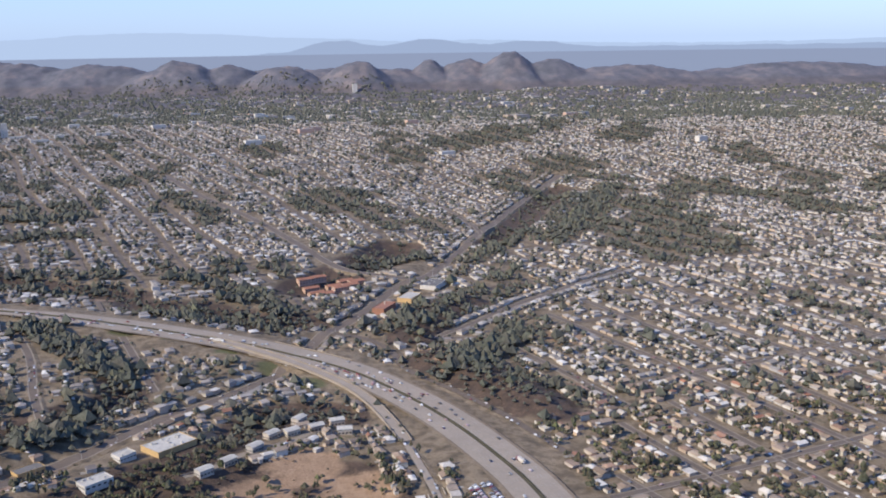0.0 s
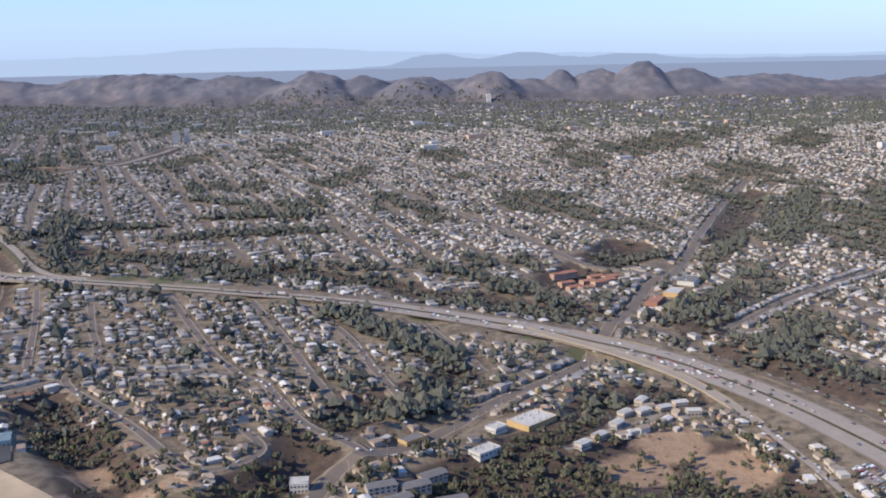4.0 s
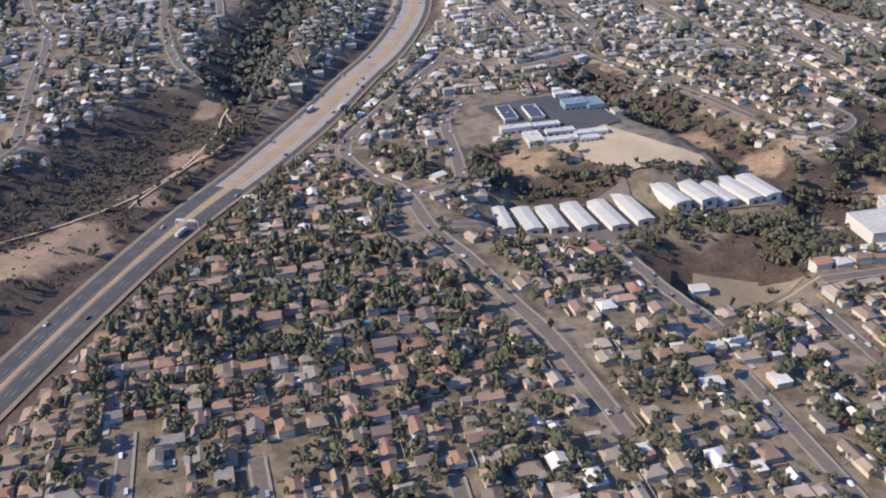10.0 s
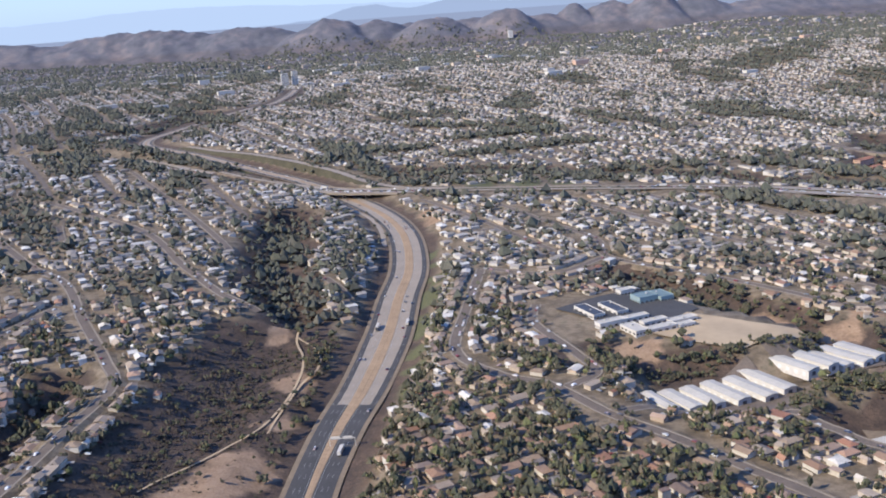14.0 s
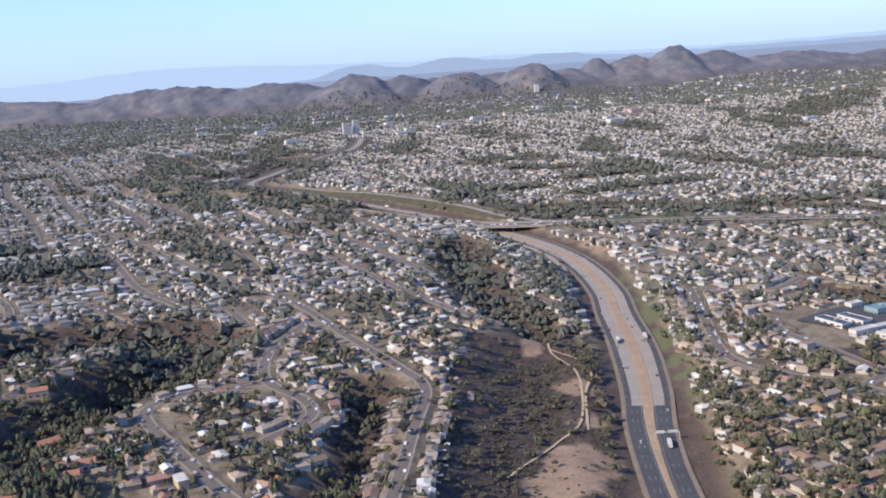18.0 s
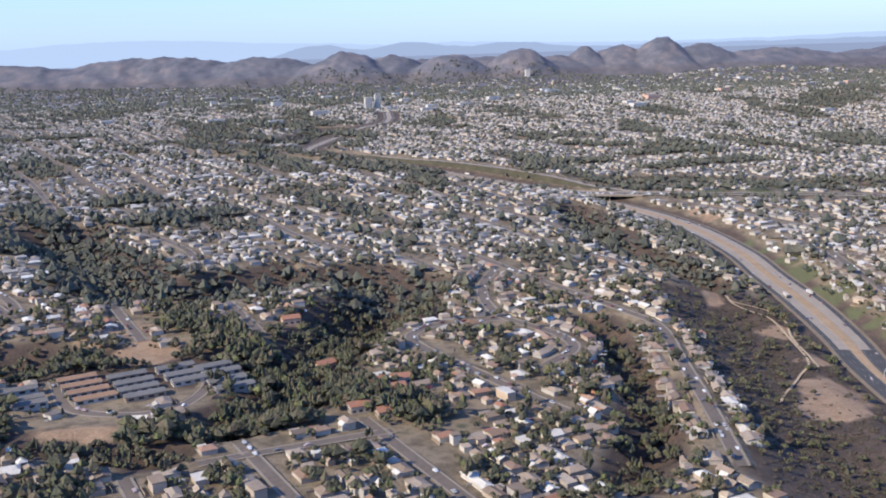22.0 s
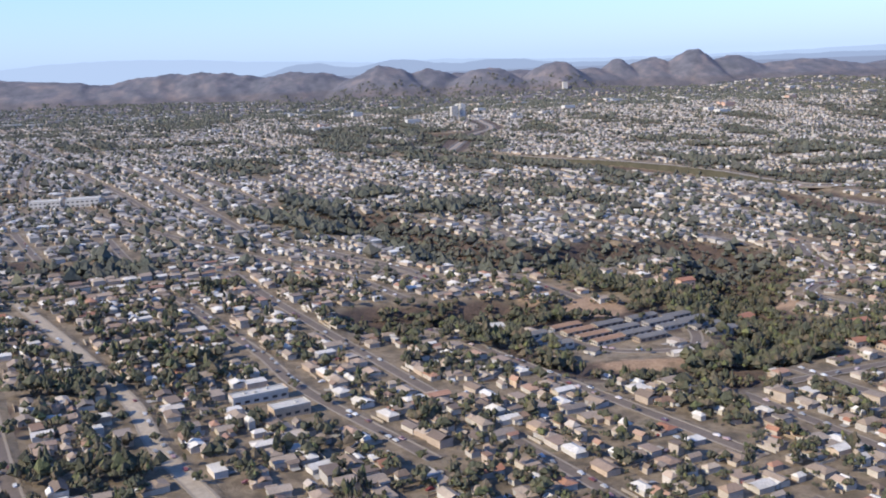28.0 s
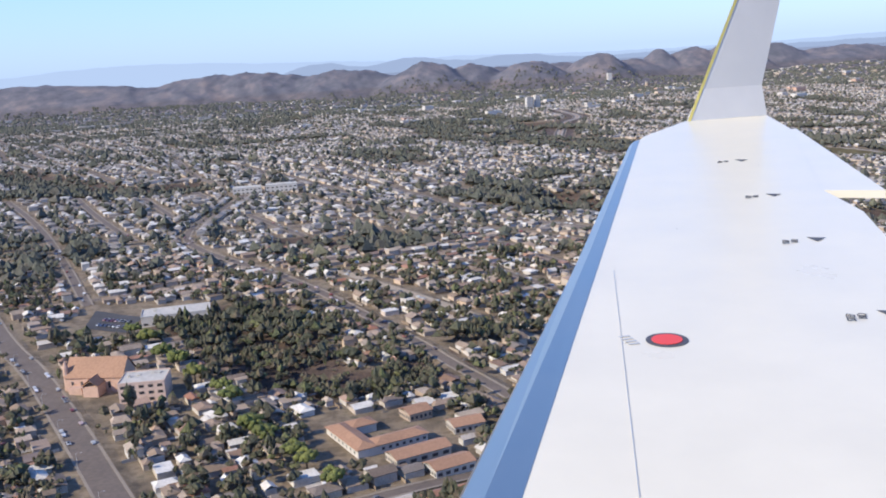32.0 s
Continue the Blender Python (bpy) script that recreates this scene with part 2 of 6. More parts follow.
def ground_material():
    m, N, p = surface("ground", 0.95)
    pos = place(N)
    wild = N.add("Attribute", attribute_name="wild").outputs["Fac"]
    dirt = N.add("Attribute", attribute_name="dirt").outputs["Fac"]
    grass = N.add("Attribute", attribute_name="grass").outputs["Fac"]
    # mask of the haze tint on hills and far plain
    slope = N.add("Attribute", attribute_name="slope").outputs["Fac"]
    big, med, fine = N.noise(pos, 0.012, 5.0, 0.6), N.noise(pos, 0.07, 6.0, 0.65), N.noise(pos, 0.5, 6.0, 0.7)
    yard = N.ramp(med, (0.3, (0.095, 0.074, 0.046)), (0.45, (0.17, 0.128, 0.08)), (0.58, (0.28, 0.215, 0.14)), (0.72, (0.1, 0.094, 0.05)))
    scrub = N.ramp(N.math("MULTIPLY_ADD", fine, 0.5, N.math("MULTIPLY", med, 0.5)), (0.34, (0.042, 0.03, 0.024)), (0.48, (0.078, 0.053, 0.038)), (0.64, (0.165, 0.108, 0.07)))
    bare = N.ramp(N.math("MULTIPLY_ADD", fine, 0.45, N.math("MULTIPLY", med, 0.55)), (0.32, (0.165, 0.11, 0.065)), (0.44, (0.29, 0.19, 0.115)), (0.64, (0.45, 0.31, 0.195)))
    # bluish mauve for hills and far plain, distance haze mixed into the colour
    haze_tint = N.ramp(N.noise(pos, 0.006, 6.0, 0.65), (0.35, (0.105, 0.108, 0.13)), (0.52, (0.14, 0.134, 0.152)), (0.7, (0.215, 0.178, 0.17)))
    green = N.ramp(fine, (0.3, (0.07, 0.08, 0.03)), (0.7, (0.17, 0.16, 0.07)))
    edge = N.math("MULTIPLY_ADD", med, 0.8, -0.4)
    c = N.mix(N.math("MULTIPLY_ADD", N.math("ADD", wild, edge), 3.0, -1.0, clamp=True), yard, scrub)
    c = N.mix(N.math("MULTIPLY_ADD", N.math("ADD", dirt, edge), 3.0, -1.0, clamp=True), c, bare)
    c = N.mix(N.math("MULTIPLY_ADD", N.math("ADD", grass, edge), 3.0, -1.0, clamp=True), c, green)
    c = N.mix(slope, c, haze_tint)
    c = N.mix(1.0, c, N.ramp(big, (0.3, (0.75, 0.75, 0.75)), (0.7, (1, 1, 1))), "MULTIPLY")
    link(N, p, c, fine, 0.6, 1.0)
    return m


M["ground"] = ground_material()

# ---- the plan: streets, canyons, open ground ----
NORTH, EAST = np.array((-0.45, 0.893)), np.array((0.893, 0.45))


def smooth(points, step=6.0):
    """A rounded line through the points of the plan, every few metres."""
    p = np.array(points, float)
    p = np.vstack((2 * p[0] - p[1], p, 2 * p[-1] - p[-2]))
    out = []
    for a, b, c, d in zip(p[:-3], p[1:-2], p[2:-1], p[3:]):
        n = max(2, int(np.hypot(*(c - b)) / step))
        for t in np.arange(n) / n:
            out.append(0.5 * (2 * b + (c - a) * t + (2 * a - 5 * b + 4 * c - d) * t * t + (3 * b - a - 3 * c + d) * t ** 3))
    out.append(p[-2])
    return np.array(out)


FREEWAY = smooth([(-988, 163), (-990, 367), (-984, 489), (-972, 582), (-963, 702), (-961, 819), (-957, 924), (-968, 1054), (-991, 1160), (-1030, 1260), (-1083, 1362), (-1126, 1440), (-1191, 1522), (-1255, 1593), (-1334, 1686), (-1428, 1800), (-1518, 1893), (-1590, 1980), (-1622, 2090), (-1605, 2220), (-1575, 2400), (-1536, 2615), (-1466, 2845), (-1479, 3235)])
CROSSWAY = smooth([(-1997, 1872), (-1745, 1841), (-1514, 1731), (-1406, 1620), (-1253, 1480), (-1111, 1373), (-993, 1338), (-873, 1316), (-697, 1279), (-565, 1262), (-468, 1238), (-356, 1208), (-234, 1165), (-123, 1096), (-56, 1024), (3, 938), (53, 839), (79, 769), (110, 650), (160, 450)])
STREETS = {
    "loop_ramp": (8, [(-1318, 1517), (-1238, 1432), (-1162, 1359), (-1089, 1287), (-1035, 1213), (-1007, 1125), (-994, 1035)]),
    "connector": (12.5, [(-1500, 1915), (-1475, 1898), (-1396, 1818), (-1300, 1720), (-1192, 1597), (-1095, 1484), (-1040, 1420), (-985, 1376), (-920, 1350)]),
    "valley_road": (15, [(-190, 1095), (-165, 1220), (-119, 1360), (-78, 1511), (-27, 1612), (44, 1881), (128, 2208), (227, 2544), (324, 2804)]),
    "diagonal_street": (13, [(-718, 2554), (-562, 2266), (-384, 1993), (-263, 1776), (-187, 1633), (-99, 1569), (-60, 1560)]),
    "arterial": (14.5, [(-420, 250), (-429, 419), (-437, 561), (-433, 646), (-423, 741), (-385, 785), (-338, 852), (-300, 925), (-240, 1012), (-190, 1095)]),
    "exit_ramp": (9, [(-300, 1190), (-220, 1140), (-148, 1080), (-91, 1012), (-51, 925), (-27, 846), (-9, 777), (20, 637)]),
    "entry_ramp": (10, [(-165, 1250), (-108, 1226), (-70, 1178), (-47, 1105), (4, 1042), (34, 1000), (66, 952), (109, 875)]),
    "terrace_lane": (7, [(-229, 806), (-207, 825), (-192, 849), (-168, 870), (-149, 887), (-134, 907), (-118, 923)]),
    "hill_street": (9, [(-15, 1232), (40, 1313), (88, 1387), (183, 1505), (300, 1640)]),
    "hill_lane": (9, [(-15, 1232), (57, 1233), (112, 1143), (145, 1082), (189, 995)]),
    "north_street": (9, [(44, 1881), (69, 1986), (-10, 2297), (-126, 2555)]),
    "mesa_street": (8.5, [(-846, 1199), (-790, 1080), (-738, 975), (-735, 895), (-667, 828), (-613, 778), (-564, 726), (-538, 702), (-507, 712), (-490, 752), (-519, 796)]),
    "mesa_cross": (9, [(-725, 952), (-665, 930), (-608, 944), (-542, 929), (-519, 896), (-471, 824), (-430, 791), (-403, 772)]),
    "mesa_street_c": (9, [(-760, 1255), (-723, 1191), (-622, 1016), (-565, 940)]),
    "mesa_street_d": (9, [(-642, 1249), (-554, 1084), (-499, 971), (-449, 876)]),
    "mesa_street_e": (9, [(-558, 1233), (-481, 1105), (-428, 985), (-380, 890)]),
    "mesa_street_f": (9, [(-400, 1190), (-350, 1090), (-310, 1010)]),
    "school_road": (9.5, [(-874, 860), (-889, 721), (-897, 605), (-863, 548), (-825, 522), (-789, 466), (-752, 426), (-716, 379), (-687, 344), (-639, 268)]),
    "yard_road": (8.5, [(-789, 466), (-735, 489), (-688, 489), (-640, 435), (-599, 377)]),
    "school_close": (9, [(-824, 723), (-829, 670), (-800, 590), (-789, 545), (-815, 516)]),
    "school_lane": (9, [(-874, 860), (-800, 830), (-735, 895)]),
    "ridge_street": (9, [(-1730, 1353), (-1625, 1228), (-1523, 1085), (-1378, 888), (-1304, 808), (-1240, 687), (-1179, 576), (-1154, 520), (-1158, 434), (-1165, 323), (-1172, 237)]),
    "crescent": (9.5, [(-1279, 722), (-1294, 650), (-1294, 589), (-1280, 539), (-1243, 493), (-1235, 453), (-1261, 412)]),
    "crescent_arm": (9.5, [(-1284, 539), (-1310, 526), (-1344, 512), (-1359, 469), (-1310, 392), (-1274, 339), (-1257, 318)]),
    "upper_street": (9, [(-1696, 1207), (-1606, 1095), (-1502, 897), (-1425, 798)]),
    "knoll_street": (9, [(-1493, 1236), (-1303, 1052), (-1198, 871), (-1131, 766), (-1087, 725)]),
    "west_street": (9, [(-1871, 737), (-1780, 632), (-1690, 522)]),
    "corner_street": (9, [(-1698, 370), (-1615, 242), (-1584, 196), (-1529, 113)]),
    "park_street": (8, [(-1609, 388), (-1573, 326), (-1513, 319), (-1497, 374), (-1528, 408)]),
    "bluff_street": (9, [(-1715, 943), (-1623, 823), (-1588, 751)]),
    "canyon_lane": (8, [(-1528, 821), (-1488, 767), (-1460, 732)]),
    "light_street": (9.5, [(-2037, 442), (-1913, 256), (-1870, 187), (-1842, 128), (-1796, 53)]),
    "light_lane": (8, [(-1908, 456), (-1854, 365), (-1812, 293), (-1777, 222), (-1698, 111)]),
    "long_street": (8.5, [(-2334, 1223), (-2191, 1021), (-2050, 830), (-1915, 673), (-1783, 561), (-1717, 463)]),
    "short_street": (9, [(-1851, 718), (-1791, 660), (-1724, 589), (-1691, 538)]),
    "avenue": (13, [(-2532, 746), (-2367, 459), (-2250, 253), (-2194, 166), (-2140, 72), (-2088, -22), (-2037, -113)]),
    "east_avenue": (8.5, [(-2515, 1770), (-2326, 1223), (-2215, 1018), (-2212, 643), (-2077, 418), (-2035, 348), (-1966, 213), (-1918, 115), (-1884, 50)]),
}
STREETS = {k: (w if w > 12 else 0.82 * w, smooth(p)) for k, (w, p) in STREETS.items()}
# wooded or scrubby canyons: half-width, depth, line
CANYONS = [
    (42, 22, [(-1055, 740), (-1080, 793), (-1115, 965), (-1132, 1160)]),
    (60, 16, [(-1108, 217), (-1087, 390), (-1074, 514), (-1062, 650)]),
    (58, 26, [(-1792, 903), (-1687, 748), (-1608, 631), (-1525, 674), (-1458, 705), (-1384, 671), (-1394, 571)]),
    (46, 20, [(-1726, 395), (-1649, 417), (-1459, 409), (-1424, 480), (-1411, 579)]),
    (34, 14, [(-1471, 302), (-1439, 346), (-1424, 391)]),
    (20, 11, [(-1639, 300), (-1598, 271), (-1548, 261), (-1504, 247)]),
    (24, 20, [(-1234, 231), (-1203, 317), (-1195, 433), (-1202, 542)]),
    (38, 16, [(-725, 830), (-655, 745), (-598, 676), (-549, 606), (-479, 637), (-458, 735)]),
    (36, 6, [(-649, 448), (-569, 487), (-514, 607), (-479, 633)]),
    (30, 8, [(-790, 585), (-740, 580), (-690, 560)]),
    (60, 12, [(-300, 700), (-190, 760), (-110, 800), (-60, 717)]),
    (30, 8, [(-330, 720), (-231, 845), (-170, 960), (-110, 960)]),
    (32, 10, [(-459, 776), (-425, 870), (-350, 960), (-350, 1060)]),
    (45, 8, [(-420, 1340), (-330, 1330), (-250, 1290), (-200, 1290)]),
    (50, -14, [(-5, 1134), (30, 1084), (90, 995)]),
    (40, -10, [(-40, 1234), (-20, 1323), (20, 1412)]),
    (55, 16, [(-210, 1480), (-120, 1700), (-91, 1824)]),
    (50, 14, [(92, 1900), (192, 2290), (284, 2601)]),
    (48, 12, [(-1450, 1620), (-1330, 1520), (-1227, 1430)]),
    (40, 10, [(-1012, 1540), (-850, 1500), (-648, 1433), (-449, 1394)]),
    (55, 14, [(-1797, 2094), (-1690, 2250), (-1656, 2461), (-1630, 2625)]),
    (38, 6, [(-2114, 288), (-2067, 223), (-2037, 165)]),
    (22, 8, [(-2037, 130), (-1990, 121), (-1940, 156)]),
    (32, 8, [(-2089, 580), (-1975, 547)]),
    (60, 14, [(-2850, 1600), (-2430, 1102), (-2317, 1130)]),
]
CANYONS = [(r, d, smooth(p, 10)) for r, d, p in CANYONS]
# bare earth: x, y, radius
BARE = [(-1043, 428, 30), (-1060, 385, 26), (-1031, 506, 14), (-1027, 583, 20), (-1060, 690, 16), (-1603, 491, 32), (-1558, 442, 28), (-1590, 292, 12), (-1569, 289, 13), (-1545, 285, 13), (-1518, 280, 13), (-1381, 463, 22), (-1371, 424, 18),
        (-130, 845, 36), (-80, 800, 40), (-165, 790, 34), (-25, 1174, 24), (10, 1114, 28), (-750, 600, 22), (-700, 650, 20), (-618, 696, 24), (-569, 656, 22), (-609, 613, 18), (-529, 572, 22), (-553, 582, 18),
        (-529, 686, 22), (-479, 643, 20), (-436, 670, 20), (-931, 1187, 28), (-936, 1138, 18), (-498, 1374, 26), (-1428, 677, 14), (-1468, 754, 12), (-619, 377, 24), (-589, 347, 22), (149, 1243, 30), (-558, 1323, 20)]
# close stands of trees between the houses: half-width and the two ends
WOODS = [(24, (-706, 1461), (-509, 1486)), (26, (-316, 1415), (-191, 1304)), (26, (-516, 1205), (-356, 1049)), (22, (-399, 851), (-340, 900)), (30, (-1191, 1835), (-1022, 1461)), (34, (-907, 1654), (-657, 1771)), (30, (-1026, 2119), (-876, 2044)),
         (26, (-425, 1515), (-249, 1410)), (36, (-902, 1872), (-712, 1939)), (30, (-1158, 1570), (-1098, 1754)), (46, (-1926, 2918), (-1513, 2376)), (34, (-1776, 2110), (-1558, 1496)), (30, (-1520, 1642), (-1420, 1507)), (36, (-1130, 1728), (-988, 1785)),
         (26, (-2030, 576), (-1966, 566)), (40, (-2448, 2272), (-2244, 2365)), (46, (-1955, 2389), (-1680, 2231)), (30, (-1708, 956), (-1610, 1040)), (26, (-1881, 1030), (-1798, 931)), (44, (-2593, 1095), (-2411, 1090)), (18, (-2087, 285), (-2027, 218)),
         (26, (-1883, 887), (-1799, 783)), (26, (-1923, 887), (-1771, 852)), (24, (-1791, 1092), (-1746, 1149)), (18, (-2130, 262), (-2094, 250)), (22, (-1566, 535), (-1444, 403)), (16, (-1522, 277), (-1444, 287)), (16, (-1677, 340), (-1633, 318)), (22, (-36, 1378), (-76, 1245)), (26, (40, 1693), (173, 2000)), (40, (155, 2615), (360, 2421)), (40, (206, 1906), (436, 2607)), (26, (-157, 1710), (-29, 1710)), (30, (96, 1265), (2, 1080)), (13, (-1934, 204), (-1901, 218)), (10, (-1868, 279), (-1839, 281)), (10, (-1900, 85), (-1840, 88)), (26, (-1467, 381), (-1390, 343)), (22, (-1390, 343), (-1340, 301)), (20, (-1477, 323), (-1428, 298)), (30, (-1330, 1610), (-1580, 1860))]
GREEN = [(-932, 560, 13), (-931, 605, 14), (-930, 650, 14), (-929, 695, 14), (-928, 740, 14), (-927, 785, 14), (-926, 830, 14), (-926, 880, 14), (-928, 930, 14), (-934, 980, 14), (-975, 1424, 24), (-888, 1394, 30), (-802, 1382, 30), (-739, 1379, 28), (-1179, 1502, 20), (-1097, 1241, 20), (-1881, 2063, 34), (-1764, 2022, 34), (-1042, 1398, 18), (-870, 1352, 26), (-800, 1345, 26), (-740, 1338, 22), (-330, 1190, 20), (-260, 1150, 16), (-400, 1212, 18), (-449, 1227, 16), (-519, 1241, 18), (-200, 1105, 18), (-150, 1050, 16), (-926, 720, 16), (-931, 644, 14), (-922, 800, 16), (-920, 870, 16), (-937, 574, 12), (-1008, 1200, 14), (-1176, 1367, 20), (-1137, 1287, 18), (-640, 2330, 45), (-1290, 1620, 25)]


def away(pts, line):
    """The distance of each point from a line of the plan."""
    best = np.full(len(pts), 1e9)
    lo, hi = line.min(0) - 160, line.max(0) + 160
    near = np.where(((pts > lo) & (pts < hi)).all(1))[0]
    for k in range(0, len(near), 4000):
        i = near[k:k + 4000]
        best[i] = np.sqrt(((pts[i, None] - line[None, ::2]) ** 2).sum(2).min(1))
    return best


BASE_X = (-2600, -2150, -1950, -1850, -1700, -1600, -1450, -1300, -1180, -1110, -1060, -1000, -900, -800, -600, -400, -300, 0, 400)
BASE_Z = (82, 76, 70, 62, 55, 50, 44, 36, 31, 25, 15, 9, 12, 10, 2, -10, -17, -30, -38)
NORTH_X, NORTH_Z = (-2600, -1620, -700, -200, 20, 400), (58, 33, 14, -16, -36, -42)


def lift(pts):
    """The lie of the land without its cuts: mesas in the west, valleys in the east, level far away."""
    a, b = np.interp(pts[:, 0], BASE_X, BASE_Z), np.interp(pts[:, 0], NORTH_X, NORTH_Z)
    k, q = np.clip((pts[:, 1] - 1500) / 700, 0, 1), np.clip((pts[:, 1] - 2600) / 1000, 0, 1)
    return (a * (1 - k) + b * k) * (1 - q) + 30 * q


def freeway_level(pts):
    return np.interp(pts[:, 1], (150, 560, 715, 1000, 1200, 1400, 1522, 1686, 1893, 2100, 2600, 3400), (-8, -6, -4.5, -1, 2, 5, 10, 19, 28, 29, 30, 32))


def crossway_level(pts):
    return np.interp(pts[:, 0], (-2000, -1500, -1217, -1080, -720, -480, -190, 100), (45, 27, 18, 14, 11, 2, -18, -29))


STEP, X0, X1, Y0, Y1 = 18.0, -4300.0, 2612.0, -400.0, 4010.0
GX, GY = np.arange(X0, X1 + 1, STEP), np.arange(Y0, Y1 + 1, STEP)
# levelled ground: x, y, radius, height
PADS = [(-705, 525, 48, -8.0), (-665, 545, 30, -9.0), (-603, 584, 44, -10.5), (-760, 690, 48, 10.0), (-725, 670, 50, 9.5), (-665, 630, 48, 7.5), (-258, 871, 34, -21.0), (-482, 580, 55, -29.0), (-2160, 288, 30, 75.0), (-1553, 373, 70, 44.0), (-595, 452, 36, -18.0), (-637, 632, 18, 6.5)]


def rise(t):
    t = np.clip(t, 0, 1)
    return t * t * (3 - 2 * t)


def dip(name, pts):
    """How far a street lies below the land: the underpass and the valley road."""
    if name == "valley_road":
        return 8.0 - 0 * pts[:, 0]
    return np.interp(pts[:, 1], (760, 840, 944, 1100), (15, 12, 8, 9)) if name == "arterial" else 0 * pts[:, 0]


def land():
    xx, yy = np.meshgrid(GX, GY)
    pts = np.c_[xx.ravel(), yy.ravel()]
    z = lift(pts)
    wild, dirt, grass = (np.zeros(len(pts)) for _ in range(3))
    rough = np.sin(pts[:, 0] * 0.013 + 2 * np.sin(pts[:, 1] * 0.007)) * np.cos(pts[:, 1] * 0.011 + np.sin(pts[:, 0] * 0.009))
    z += 3.0 * rough * rise((pts[:, 1] - 1500) / 900)
    for r, depth, line in CANYONS:
        d = away(pts, line) * (1 + 0.18 * np.sin(pts[:, 0] * 0.06) * np.cos(pts[:, 1] * 0.05))
        z -= depth * (1 - rise((d - 0.15 * r) / (1.1 * r)))
        wild = np.maximum(wild, 1 - rise((d - 0.75 * r) / (0.5 * r)))
    d1, d2 = away(pts, FREEWAY), away(pts, CROSSWAY)
    k = (1 - rise((d1 - 27) / 34)) * (1 - rise((pts[:, 1] - 2500) / 500))
    z = z * (1 - k) + k * (freeway_level(pts) - 0.7)
    k2 = (1 - rise((d2 - 32) / 40)) * (1 - k)
    z = z * (1 - k2) + k2 * (crossway_level(pts) - 0.8)
    wild = np.maximum(wild, 0.8 * (1 - rise((d1 - 32) / 14)))
    for name, (w, line) in STREETS.items():
        d = away(pts, line)
        m = d < 40
        k = (1 - rise((d[m] - w * 0.5 - 6) / 16)) * 0.85 * (d1[m] > 60)
        z[m] = z[m] * (1 - k) + k * (lift(pts[m]) - dip(name, pts[m]))
    for x, y, r, level_z in PADS:
        k = 1 - rise((np.hypot(pts[:, 0] - x, pts[:, 1] - y) - r) / 22)
        z = z * (1 - k) + k * level_z
    for x, y, r in BARE:
        dirt = np.maximum(dirt, 1 - rise((np.hypot(pts[:, 0] - x, pts[:, 1] - y) - 0.6 * r) / (0.7 * r)))
    for x, y, r in GREEN:
        grass = np.maximum(grass, 1 - rise((np.hypot(pts[:, 0] - x, pts[:, 1] - y) - 0.7 * r) / (0.6 * r)))
    shape = xx.shape
    return z.reshape(shape), wild.reshape(shape), dirt.reshape(shape), grass.reshape(shape)


LAND, WILD, DIRT, GRASS = land()


def sample(field, x, y):
    u, v = np.clip((np.asarray(x) - X0) / STEP, 0, len(GX) - 1.001), np.clip((np.asarray(y) - Y0) / STEP, 0, len(GY) - 1.001)
    i, j = u.astype(int), v.astype(int)
    fu, fv = u - i, v - j
    return (field[j, i] * (1 - fu) + field[j, i + 1] * fu) * (1 - fv) + (field[j + 1, i] * (1 - fu) + field[j + 1, i + 1] * fu) * fv


def height(x, y):
    return sample(LAND, x, y)


# ---- mesh helpers ----
def mesh_of(name, verts, faces, mats, slots=None, soft_edges=False):
    me = bpy.data.meshes.new(name)
    verts, faces = np.asarray(verts, np.float32) * K, np.asarray(faces, np.int32)
    n = faces.shape[1]
    me.vertices.add(len(verts))
    me.vertices.foreach_set("co", verts.ravel())
    me.loops.add(faces.size)
    me.loops.foreach_set("vertex_index", faces.ravel())
    me.polygons.add(len(faces))
    me.polygons.foreach_set("loop_start", np.arange(0, faces.size, n, dtype=np.int32))
    for m in mats:
        me.materials.append(m)
    if slots is not None:
        me.polygons.foreach_set("material_index", np.asarray(slots, np.int32))
    me.update(calc_edges=True)
    if soft_edges:
        me.shade_smooth()
    else:
        me.shade_flat()
    return me


